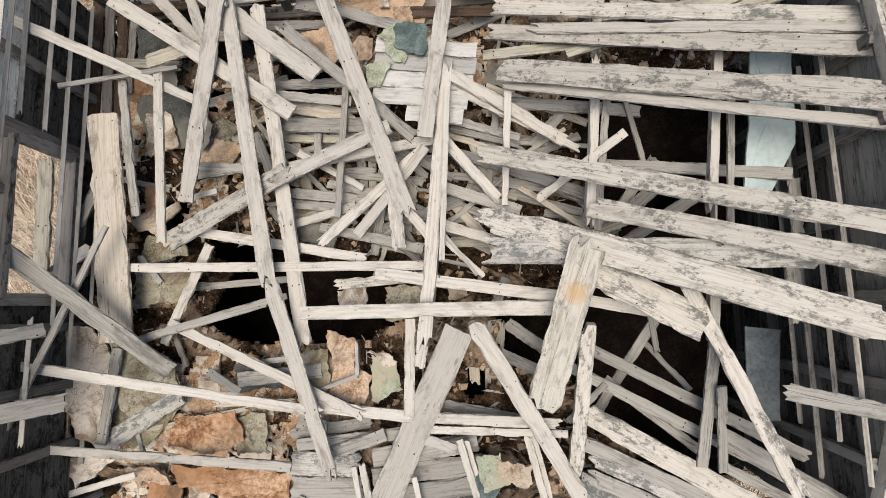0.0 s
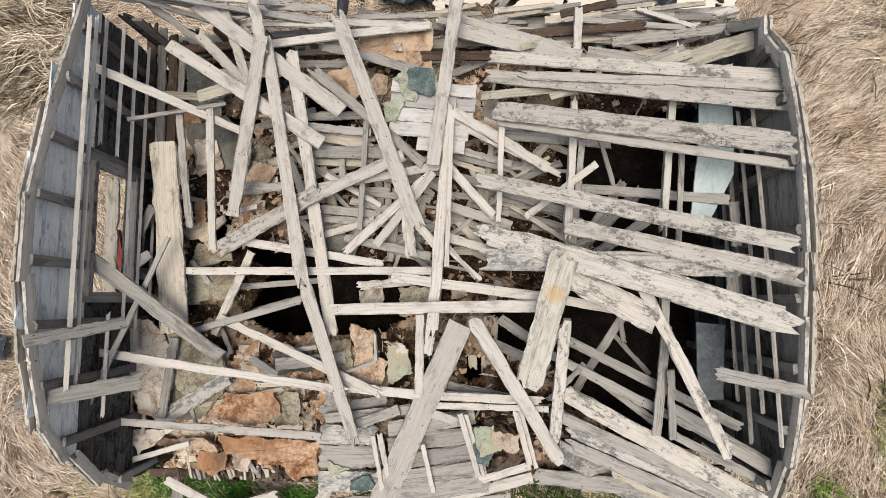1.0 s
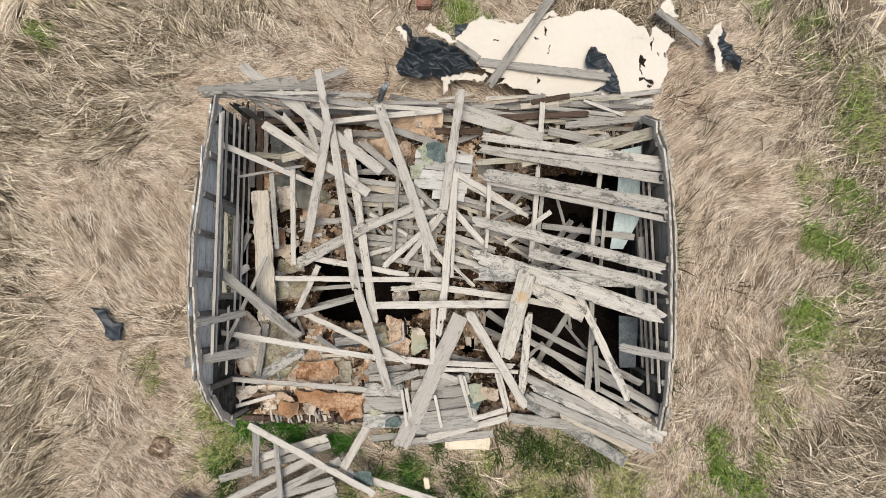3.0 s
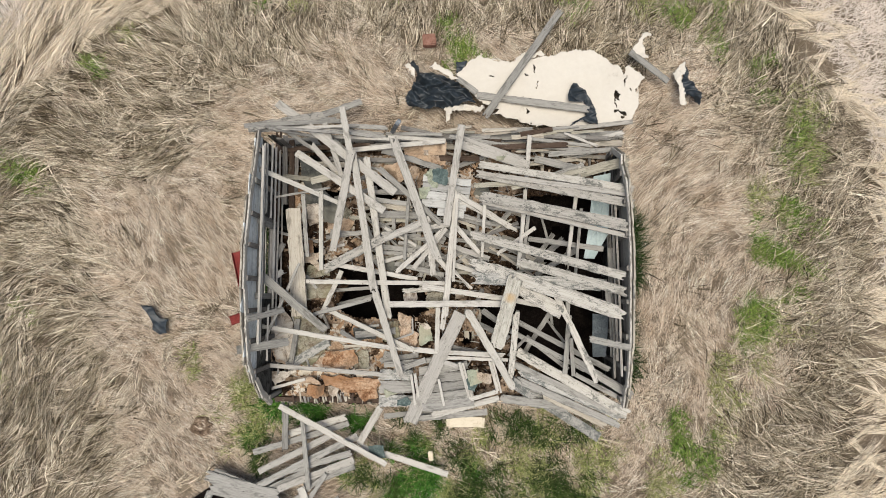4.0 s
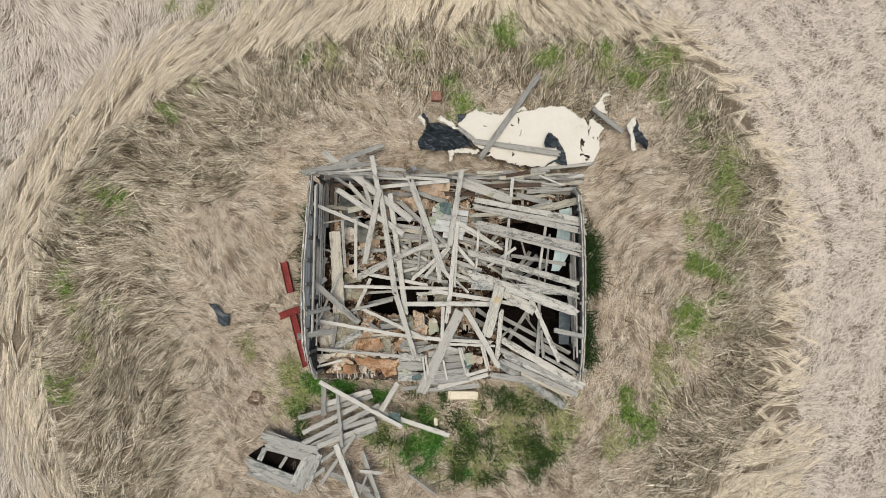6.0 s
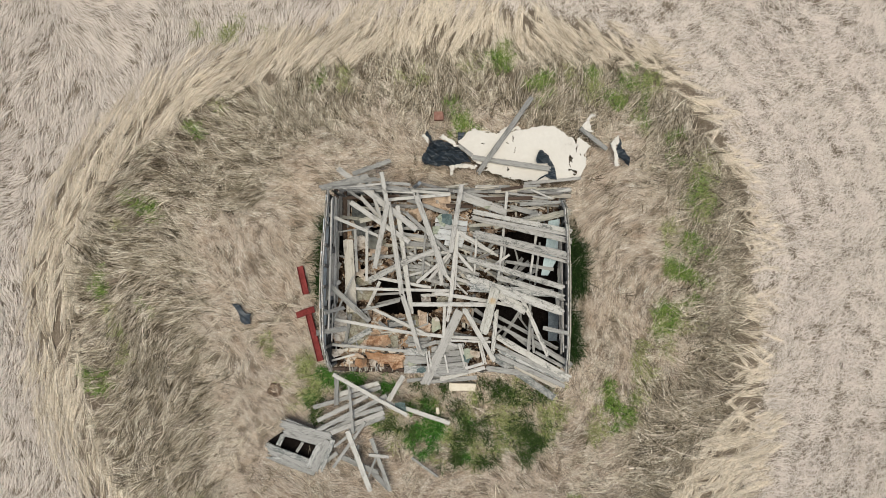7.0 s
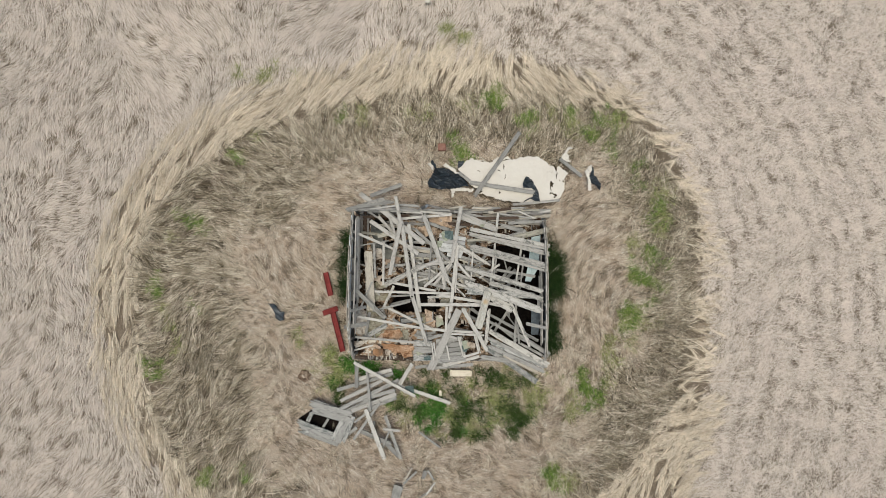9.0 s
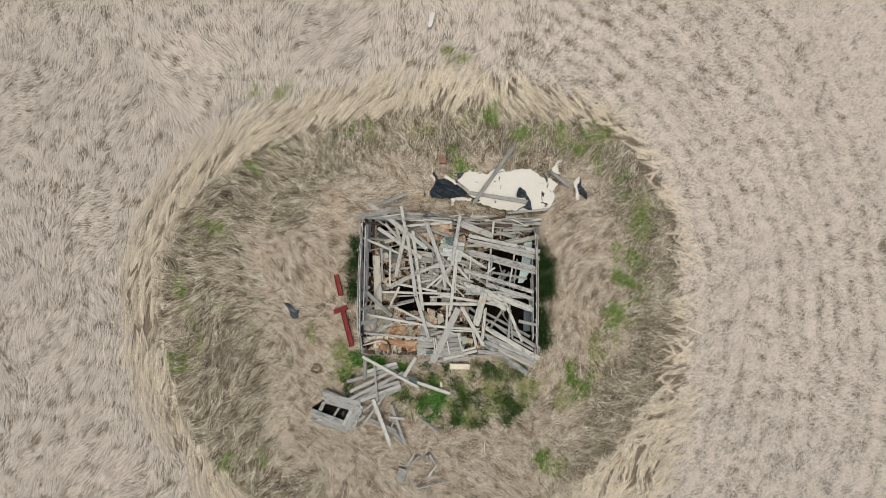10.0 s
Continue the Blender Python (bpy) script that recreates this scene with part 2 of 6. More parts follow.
BOARD_KINDS = {"wide": ("weathered_plank", 0.026, "wide {} plank fallen across the ruin", "plank"),
               "board": ("weathered_board", 0.024, "{} wooden board lying on the debris", "board"),
               "batten": ("batten", 0.022, "narrow {} wooden batten among the boards", "batten"),
               "rafter": ("rafter", 0.07, "{} wooden rafter still spanning the ruin", "rafter"),
               "lath": ("lath", 0.012, "thin {} wooden lath on the rubble", "lath")}


def board(kind, style, a, b, width):
    """One loose board between two points of its middle line."""
    name, thick, words, category = BOARD_KINDS[kind]
    jag = 0.008 + dice.random() ** 4 * 0.2
    if style == "lichen":
        jag += 0.03 + dice.random() * 0.06
    if kind in ("batten", "lath"):
        jag *= 0.5
    ob = stick(name, dice, a, b, width, thick, WOODS[style], None, (dice.random() - 0.5) * 8, jag,
               (dice.random() - 0.5) * 0.12, 6 if kind == "wide" else 5, 16)
    if kind in ("wide", "board"):
        length = (Vector(b) - Vector(a)).length
        for spot in range(int(length / 0.42) + 1):
            x = -length / 2 + 0.06 + spot * (length - 0.12) / max(1, int(length / 0.42)) + (dice.random() - 0.5) * 0.05
            for y in (-0.28, 0.28):
                if dice.random() < 0.6:
                    nail = new("nail", NAIL)
                    nail.parent = ob
                    nail.location = (x, y * width + (dice.random() - 0.5) * 0.02, thick * 0.5 + 0.001)
    return tagged(ob, words.format(WORDS[style]), category, "fallen roof boards" if kind != "rafter" else "standing rafters")

# ---- the house: gable walls, sunken roof deck, floor ----
def along(profile, y):
    """The height of a wall's broken top at y."""
    for (y0, z0), (y1, z1) in zip(profile, profile[1:]):
        if y0 <= y <= y1:
            return z0 + (z1 - z0) * (y - y0) / (y1 - y0)
    return profile[0][1] if y < profile[0][0] else profile[-1][1]


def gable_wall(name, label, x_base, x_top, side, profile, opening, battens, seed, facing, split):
    """A leaning stud wall: siding boards outside, studs, battens on the inner face. side: -1 when the outside faces -x.
    facing: siding wood above split, then darker woods painting interior shade below.
    """
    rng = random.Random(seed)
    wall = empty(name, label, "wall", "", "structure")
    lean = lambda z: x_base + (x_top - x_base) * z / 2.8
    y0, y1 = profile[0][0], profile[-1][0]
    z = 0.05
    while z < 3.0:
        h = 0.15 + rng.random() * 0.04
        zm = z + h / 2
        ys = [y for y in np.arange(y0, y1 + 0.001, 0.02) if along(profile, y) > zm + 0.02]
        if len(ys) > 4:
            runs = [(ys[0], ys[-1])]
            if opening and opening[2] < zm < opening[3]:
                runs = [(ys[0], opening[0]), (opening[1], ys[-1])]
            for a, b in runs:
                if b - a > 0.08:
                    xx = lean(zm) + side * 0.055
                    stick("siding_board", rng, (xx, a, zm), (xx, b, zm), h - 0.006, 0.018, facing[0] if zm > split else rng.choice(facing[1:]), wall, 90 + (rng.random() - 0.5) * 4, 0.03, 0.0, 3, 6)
        z += h
    y = y0 + 0.1
    while y < y1:
        top = along(profile, y) - 0.03
        lows = [(0.05, top)]
        if opening and opening[0] < y < opening[1]:
            lows = [(0.05, opening[2]), (opening[3], top)]
        for a, b in lows:
            if b - a > 0.1:
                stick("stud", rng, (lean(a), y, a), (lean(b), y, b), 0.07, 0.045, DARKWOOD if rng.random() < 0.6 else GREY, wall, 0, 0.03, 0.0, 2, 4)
        y += 0.44 + rng.random() * 0.08
    if opening:
        for yy in opening[:2]:
            stick("window_post", rng, (lean(opening[2]) , yy, opening[2] - 0.1), (lean(opening[3]), yy, opening[3] + 0.1), 0.09, 0.05, GREY, wall, 0, 0.01)
        for zz in opening[2:]:
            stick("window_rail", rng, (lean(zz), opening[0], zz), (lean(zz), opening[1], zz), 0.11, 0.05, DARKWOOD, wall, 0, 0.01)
    for zb, a, b, w in battens:
        xx = lean(zb) - side * 0.07
        stick("wall_batten", rng, (xx, a, zb), (xx, b, zb), w * 0.6, 0.022, PALE if rng.random() < 0.7 else GREY, wall, 35, 0.04, 0.03)
    for (ya, za), (yb, zb) in zip(profile, profile[1:]):
        for k in range(2):
            xx = side * (0.07 - 0.045 * k)
            drop = rng.random() * 0.05
            stick("rake_board", rng, (lean(za) + xx, ya - 0.04, za - drop), (lean(zb) + xx, yb + 0.04, zb - drop), 0.10 - 0.02 * k, 0.03, PALE if k else BROWN, wall, 90, 0.1, 0.05, 3, 9)
    return wall


WEST = [(-1.62, 1.5), (-1.45, 1.95), (-1.15, 2.35), (-0.87, 2.64), (-0.33, 2.81), (0.26, 2.92), (0.84, 2.92), (1.61, 2.77), (2.66, 2.48)]
EAST = [(-1.6, 1.75), (-1.27, 2.04), (-0.62, 2.36), (-0.15, 2.48), (0.36, 2.6), (0.94, 2.64), (1.5, 2.6), (1.78, 2.56), (2.05, 2.3), (2.22, 2.34), (2.45, 1.7)]
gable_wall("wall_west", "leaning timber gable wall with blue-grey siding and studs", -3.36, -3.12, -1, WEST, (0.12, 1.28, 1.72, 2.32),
           [(2.54, -0.6, 2.45, 0.055), (2.45, -0.6, 2.5, 0.045), (2.33, 1.4, 2.55, 0.05), (2.1, 1.36, 2.6, 0.05), (1.9, -0.1, 2.62, 0.05), (1.7, -0.4, 2.62, 0.05), (1.5, 0.0, 2.6, 0.045), (2.1, -0.9, 0.0, 0.05), (1.5, -1.2, -0.3, 0.05)], 3, [SIDING, SHADEDSIDING, SHADEDSIDING], 2.2)
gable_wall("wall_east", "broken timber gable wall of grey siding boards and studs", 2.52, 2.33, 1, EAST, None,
           [(2.2, -1.1, 1.7, 0.05), (1.95, -0.9, 1.6, 0.05), (1.7, -1.2, 1.9, 0.06), (1.5, -0.9, 2.2, 0.05)], 5, [GREY, DARKWOOD, SHADEDSIDING], 2.15)


def plank_wall(name, label, a, b, tops, material, seed, bands, drop=0.0, lean=0.0, slim=1.0):
    """A rotten wall of upright planks between two ground points; tops: lowest and highest plank top;
    drop: how far the top falls from a to b; lean: how far the tops stand in from the foot, along y."""
    rng = random.Random(seed)
    wall = empty(name, label, "wall", "", "structure")
    a, b = Vector(a), Vector(b)
    way = (b - a).normalized()
    at, end = 0.0, (b - a).length
    while at < end:
        w = slim * (0.09 + rng.random() * 0.07)
        p = a + way * (at + w / 2)
        top = tops[0] + (tops[1] - tops[0]) * rng.random() ** 1.5
        top -= drop * at / end
        tip = (p.x + (rng.random() - 0.5) * 0.04, p.y + lean + (rng.random() - 0.5) * 0.06, top)
        ob = stick("wall_plank", rng, (p.x, p.y, -0.02), tip, w * 0.96, 0.03, rng.choice(material), wall, 0, 0.10, 0.0, 4, 5)
        x = (Vector(tip) - Vector((p.x, p.y, 0))).normalized()
        y = way - x * way.dot(x)
        y.normalize()
        m = Matrix((x, y, x.cross(y))).transposed().to_4x4()
        m.translation = (Vector(tip) + Vector((p.x, p.y, -0.02))) / 2
        ob.matrix_basis = m
        at += w
    for z, off, w in bands:
        o = Vector((0, off + lean, 0))
        stick("wall_rail", rng, a + o + Vector((0, 0, z)), b + o + Vector((0, 0, z)), w, 0.06, rng.choice(material), wall, 0, 0.05)
    return wall


plank_wall("wall_south", "low rotten plank wall stained rusty brown", (-3.42, -1.80, 0), (-1.5, -1.82, 0), (0.82, 1.12), [ROTTEN, BROWN, ROTTEN, DARKWOOD, ROTTEN], 21, [(0.98, 0.05, 0.08)], 0.0, 0.06, 0.55)
plank_wall("wall_south_east", "low grey plank wall under the fallen boards", (-1.45, -1.86, 0), (2.45, -1.84, 0), (0.8, 1.05), [ROTTEN, GREY, GREY], 25, [(0.9, 0.06, 0.08)], 0.0, 0.12)
plank_wall("wall_north", "collapsed plank wall with splintered grey tops", (-3.2, 2.82, 0), (2.75, 2.80, 0), (1.05, 1.4), [GREY, PALE, BROWN, ROTTEN], 22, [(1.2, -0.06, 0.12), (1.25, 0.08, 0.12), (0.9, 0.12, 0.1)], 0.0, 0.0, 0.6)

# the corner's shade is put into the plank colour with the darker siding
plank_wall("wall_north_corner", "dark upright planks left standing in the north-west corner, shade in their colour", (-3.2, 2.72, 0), (-1.6, 2.76, 0), (1.6, 2.2), [SHADEDSIDING, DARKWOOD, ROTTEN], 24, [(1.5, -0.05, 0.08)], 0.45, 0.0, 0.8)

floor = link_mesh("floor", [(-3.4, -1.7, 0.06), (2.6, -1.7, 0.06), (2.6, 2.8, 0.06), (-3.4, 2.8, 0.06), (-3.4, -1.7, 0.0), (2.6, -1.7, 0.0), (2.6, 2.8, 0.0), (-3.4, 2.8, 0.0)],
                  [(0, 1, 2, 3), (0, 4, 5, 1), (1, 5, 6, 2), (2, 6, 7, 3), (3, 7, 4, 0)], DEPTHSHADE)
tagged(floor, "floor under the collapsed roof, its unlit depth put into a near-black colour", "floor", "", "structure")

# holes in the fallen ceiling, as outlines in plan
WIDE_HOLE = [(0.75, 1.75), (2.6, 1.9), (2.6, -1.7), (2.1, -1.7), (1.6, -1.35), (0.85, -0.9), (0.68, -0.3), (0.72, 0.3), (1.2, 0.5), (1.0, 0.95)]
HOLES = [WIDE_HOLE,
    [(-2.2, 0.62), (-1.45, 0.55), (-1.15, 0.35), (-0.7, 0.3), (-0.62, -0.12), (-1.0, -0.3), (-1.45, -0.26), (-1.95, -0.22), (-2.25, -0.05), (-2.0, 0.3)],
    [(0.18, -0.02), (0.62, 0.02), (0.6, -0.55), (0.22, -0.42)],
    [(-0.05, -0.48), (0.13, -0.48), (0.1, -0.72), (-0.02, -0.7)],
    [(-2.95, 2.62), (-2.0, 2.66), (-1.85, 2.3), (-2.3, 2.22), (-2.8, 2.3)],
    [(-3.2, 2.3), (-3.02, 2.3), (-3.0, 1.2), (-3.2, 1.2)],
    [(-2.55, 1.98), (-2.1, 1.95), (-2.15, 1.72), (-2.5, 1.7)],
    [(-1.6, 2.2), (-1.25, 2.25), (-1.1, 1.9), (-1.4, 1.65), (-1.6, 1.8)],
    [(-1.75, -1.38), (-1.62, -1.3), (-1.56, -1.62), (-1.75, -1.62)],
    [(-2.65, 0.95), (-2.4, 0.95), (-2.45, 0.6), (-2.66, 0.55)],
    ]


def inside(x, y, poly):
    hit = False
    for (xa, ya), (xb, yb) in zip(poly, poly[1:] + poly[:1]):
        if (ya > y) != (yb > y) and x < xa + (y - ya) / (yb - ya) * (xb - xa):
            hit = not hit
    return hit


def sheet(name, x0, x1, y0, y1, cell, height, holes, material, thick=0.05, torn_away=None):
    """A rough sheet of debris with ragged holes; height(x, y) gives its top."""
    nx, ny = int((x1 - x0) / cell), int((y1 - y0) / cell)
    keep = {}
    for i in range(nx):
        for j in range(ny):
            x, y = x0 + (i + 0.5) * cell, y0 + (j + 0.5) * cell
            rag = 0.06 * noise.noise(Vector((x * 7, y * 7, 3.3)))
            rag2 = 0.06 * noise.noise(Vector((x * 7, y * 7, 8.8)))
            if not any(inside(x + rag, y + rag2, h) for h in holes) and not (torn_away and torn_away(x, y)):
                keep[i, j] = True
    index, verts, faces = {}, [], []

    def corner(i, j, low):
        key = (i, j, low)
        if key not in index:
            x = x0 + i * cell + 0.5 * cell * noise.noise(Vector((i * 1.7, j * 1.3, 1)))
            y = y0 + j * cell + 0.5 * cell * noise.noise(Vector((i * 1.7, j * 1.3, 5)))
            index[key] = len(verts)
            verts.append((x, y, height(x, y) - (thick if low else 0)))
        return index[key]

    for i, j in keep:
        faces.append((corner(i, j, 0), corner(i + 1, j, 0), corner(i + 1, j + 1, 0), corner(i, j + 1, 0)))
        faces.append((corner(i, j, 1), corner(i, j + 1, 1), corner(i + 1, j + 1, 1), corner(i + 1, j, 1)))
        for (di, dj), (a, b) in (((-1, 0), ((i, j + 1), (i, j))), ((1, 0), ((i + 1, j), (i + 1, j + 1))), ((0, -1), ((i, j), (i + 1, j))), ((0, 1), ((i + 1, j + 1), (i, j + 1)))):
            if (i + di, j + dj) not in keep:
                faces.append((corner(*a, 0), corner(*a, 1), corner(*b, 1), corner(*b, 0)))
    return link_mesh(name, verts, faces, material)


def deck_height(x, y):
    base = 1.42 + 0.05 * noise.noise(Vector((x * 1.3, y * 1.3, 0))) + 0.04 * noise.noise(Vector((x * 6, y * 6, 2))) + 0.02 * noise.noise(Vector((x * 17, y * 17, 4)))
    base -= 0.30 * max(0.0, min(1.0, (-0.9 - y) / 0.7))
    base -= 0.22 * max(0.0, min(1.0, (y - 2.0) / 0.7))
    return base


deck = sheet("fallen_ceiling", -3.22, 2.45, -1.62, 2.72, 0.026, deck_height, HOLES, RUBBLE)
tagged(deck, "sagging ceiling deck covered in brown rubble and dirt, with ragged holes", "ceiling", "", "structure")
low = sheet("sunken_debris", 0.8, 2.5, 0.3, 2.0, 0.06, lambda x, y: 0.62 + 0.12 * noise.noise(Vector((x * 2, y * 2, 9))) + 0.05 * noise.noise(Vector((x * 9, y * 9, 9))), [[(1.5, 1.3), (1.9, 1.35), (1.95, 0.8), (1.5, 0.7)]], DEPTHSHADE)
tagged(low, "rotten debris fallen deep inside the house, near-black to carry the shade there", "debris", "", "structure")


n = Nodes("peeling_plaster", 0.95)
at = n.place((1, 1, 1), False)
coarse, grit, flake = n.noise(at, 4.0, 8, 0.7, 0.6), n.noise(at, 45.0, 6, 0.75), n.noise(at, 7.0, 7, 0.65, 0.9)
under = n.ramp(n.mix(0.5, coarse, grit), [(0.34, (0.05, 0.026, 0.014)), (0.45, (0.235, 0.14, 0.078)), (0.56, (0.36, 0.25, 0.16)), (0.68, (0.46, 0.37, 0.28))])
paint = n.ramp(n.mix(0.3, coarse, grit), [(0.35, (0.22, 0.17, 0.12)), (0.5, (0.44, 0.385, 0.31)), (0.7, (0.56, 0.51, 0.44))])
color = n.mix(n.ramp(flake, [(0.49, 0.0), (0.51, 1.0)]), under, paint)
color = n.mix(n.ramp(flake, [(0.475, 0.0), (0.488, 0.75), (0.5, 0.0)]), color, (0.05, 0.03, 0.018))
PEELING = n.finish(color, n.mix(0.5, flake, grit), 0.9, 0.02)


def gone(x, y):
    """Where the plaster layer has broken away."""
    a = noise.noise(Vector((x * 2.3, y * 2.3, 4.4))) + 0.55 * noise.noise(Vector((x * 7, y * 7, 1.4))) + 0.3 * noise.noise(Vector((x * 19, y * 19, 6.4)))
    corner = max(0.0, y + 0.55) * 2.2 + max(0.0, x + 1.3) * 2.0
    return a > 0.22 - corner


layer = sheet("fallen_plaster", -3.15, -0.9, -1.6, -0.2, 0.025, lambda x, y: deck_height(x, y) + 0.035 + 0.03 * noise.noise(Vector((x * 4, y * 4, 7))), HOLES, PEELING, 0.018, gone)
tagged(layer, "cracked and peeling cream and ochre plaster lying on the sagging ceiling", "plaster", "", "structure")
strip = sheet("fallen_plaster", -3.1, 1.0, 0.5, 2.6, 0.03, lambda x, y: deck_height(x, y) + 0.03 + 0.03 * noise.noise(Vector((x * 4, y * 4, 3))), HOLES, PEELING, 0.016,
              lambda x, y: noise.noise(Vector((x * 2.1, y * 2.1, 14.4))) + 0.5 * noise.noise(Vector((x * 7, y * 7, 11))) + 0.3 * noise.noise(Vector((x * 19, y * 19, 2))) > -0.2)
tagged(strip, "broken scraps of ochre plaster between the fallen boards", "plaster", "", "structure")

# ---- fallen boards ----
board("wide", "lichen", (0.24, 1.70, 1.964), (2.38, 1.09, 2.614), 0.181)
board("board", "pale", (0.29, 1.61, 1.906), (2.38, 0.95, 2.556), 0.076)
board("board", "lichen", (0.23, 2.24, 1.870), (2.52, 1.66, 2.440), 0.114)
board("board", "pale", (0.44, 2.06, 1.862), (2.45, 1.58, 2.462), 0.078)
board("board", "lichen", (0.19, 2.12, 1.754), (2.50, 1.42, 2.504), 0.125)
board("wide", "pale", (-0.13, 2.68, 1.618), (1.06, 2.21, 1.818), 0.148)
board("board", "pale", (-0.12, 2.80, 1.630), (1.05, 2.31, 1.760), 0.074)
board("board", "olive", (0.15, 1.91, 1.782), (1.54, 1.94, 1.902), 0.083)
board("board", "olive", (0.76, 1.83, 1.876), (1.90, 2.05, 2.116), 0.075)
board("wide", "olive", (1.59, 1.98, 1.958), (2.59, 2.19, 2.108), 0.160)
board("board", "grey", (1.34, 2.01, 1.900), (1.90, 2.16, 2.000), 0.070)
board("board", "grey", (1.40, 2.45, 1.614), (2.53, 2.50, 1.664), 0.087)
board("board", "pale", (2.23, 2.77, 1.356), (2.75, 2.90, 1.306), 0.073)
board("wide", "lichen", (0.08, 1.09, 1.970), (2.33, 0.35, 2.680), 0.130)
board("board", "grey", (-0.20, 1.24, 1.632), (0.91, 0.80, 1.712), 0.080)
board("board", "lichen", (0.81, 0.63, 2.124), (2.30, 0.14, 2.684), 0.132)
board("wide", "painted", (0.09, 0.39, 1.918), (2.08, 0.25, 2.468), 0.170)
board("wide", "lichen", (0.06, 0.66, 1.850), (2.28, -0.18, 2.630), 0.193)
board("wide", "lichen", (0.73, 0.29, 2.002), (1.48, -0.16, 2.152), 0.232)
board("board", "grey", (1.82, -0.53, 2.266), (2.41, -0.66, 2.436), 0.099)
board("board", "lichen", (1.36, 0.18, 2.128), (1.97, -1.20, 2.108), 0.104)
board("batten", "grey", (1.60, -0.20, 2.000), (1.56, -1.13, 1.700), 0.083)
board("batten", "grey", (1.62, -0.55, 1.964), (1.69, -1.16, 1.714), 0.061)
board("board", "grey", (0.74, -0.26, 1.606), (2.26, -1.07, 1.706), 0.085)
board("board", "grey", (0.72, -0.46, 1.570), (1.89, -1.08, 1.640), 0.078)
board("board", "grey", (1.65, -0.89, 1.692), (2.60, -1.47, 1.762), 0.125)
board("batten", "grey", (0.98, -0.56, 1.504), (1.65, -1.09, 1.504), 0.077)
board("board", "lichen", (0.81, -0.79, 1.598), (2.58, -1.80, 1.518), 0.158)
board("board", "grey", (0.78, -1.01, 1.510), (2.49, -1.81, 1.430), 0.107)
board("board", "painted", (0.84, -1.13, 1.462), (2.51, -1.89, 1.390), 0.10)
board("board", "grey", (0.80, -1.25, 1.470), (2.48, -2.00, 1.370), 0.115)
board("wide", "painted", (0.72, -1.27, 1.566), (2.38, -2.47, 0.360), 0.180)
board("batten", "grey", (1.74, -1.15, 1.608), (2.38, -1.50, 1.608), 0.075)
board("board", "brown", (1.25, -1.50, 1.400), (2.30, -2.02, 1.250), 0.134)
board("batten", "grey", (2.50, -1.65, 1.314), (2.58, -1.49, 1.414), 0.055)
board("board", "grey", (0.52, -1.59, 1.306), (1.92, -1.75, 1.306), 0.147)
board("board", "grey", (0.70, -1.40, 1.340), (1.59, -1.50, 1.370), 0.085)
board("board", "pale", (-0.03, 2.90, 1.900), (-0.30, 1.24, 1.905), 0.118)
board("rafter", "pale", (-0.12, 1.89, 1.854), (-0.35, -0.35, 1.754), 0.106)
board("batten", "pale", (-0.12, 1.62, 1.918), (-0.19, 0.33, 1.868), 0.044)
board("rafter", "pale", (1.09, 2.76, 1.690), (1.00, 1.86, 1.770), 0.074)
board("rafter", "pale", (1.00, 1.87, 1.762), (0.83, 0.49, 1.982), 0.066)
board("batten", "grey", (1.04, 1.49, 1.866), (0.90, 0.50, 1.916), 0.055)
board("rafter", "lichen", (0.80, -0.13, 1.958), (0.71, -1.20, 1.628), 0.101)
board("rafter", "pale", (1.86, 2.26, 1.950), (1.54, 0.50, 2.200), 0.058)
board("batten", "grey", (1.83, 1.46, 2.014), (1.69, 0.44, 2.114), 0.048)
board("rafter", "grey", (1.57, 0.50, 2.186), (1.57, -0.27, 2.006), 0.063)
board("wide", "ochre", (0.78, 0.42, 2.260), (0.48, -0.72, 1.820), 0.234)
board("board", "pale", (-0.35, -0.26, 1.732), (-0.39, -0.44, 1.712), 0.079)
board("wide", "pale", (-3.08, 3.31, 2.030), (-1.13, 1.80, 1.840), 0.150)
board("board", "pale", (-2.76, 2.48, 1.968), (-1.31, 1.49, 1.868), 0.120)
board("batten", "pale", (-3.21, 2.11, 2.360), (-2.08, 1.65, 1.810), 0.079)
board("batten", "grey", (-3.03, 1.71, 2.102), (-2.19, 1.88, 1.952), 0.037)
board("board", "pale", (-1.82, 2.46, 2.066), (-2.17, 0.85, 1.816), 0.125)
board("board", "pale", (-2.00, 3.22, 2.008), (-1.82, 2.30, 2.028), 0.110)
board("board", "pale", (-1.82, 2.52, 1.980), (-1.47, 0.17, 1.860), 0.114)
board("board", "pale", (-1.47, 0.21, 1.854), (-1.03, -1.23, 1.714), 0.112)
board("board", "pale", (-1.62, 2.42, 1.866), (-1.25, -0.28, 1.706), 0.123)
board("board", "lichen", (-2.34, 0.54, 1.770), (-1.31, 1.06, 1.870), 0.145)
board("board", "pale", (-1.51, 0.95, 1.852), (-0.56, 1.36, 1.852), 0.105)
board("board", "grey", (-1.46, 2.27, 1.824), (-0.38, 1.28, 1.764), 0.095)
board("board", "pale", (-1.17, 2.73, 1.938), (-0.44, 0.67, 1.858), 0.132)
board("board", "pale", (-0.56, 0.95, 1.760), (-0.52, 0.42, 1.730), 0.107)
board("batten", "pale", (-0.48, 0.76, 1.782), (-0.25, 0.49, 1.722), 0.073)
board("batten", "pale", (-1.39, 1.12, 1.716), (-0.13, 1.29, 1.756), 0.074)
board("board", "pale", (-1.15, 0.49, 1.708), (-0.32, 1.20, 1.768), 0.090)
board("batten", "pale", (-0.85, 0.56, 1.720), (-0.30, 1.21, 1.780), 0.073)
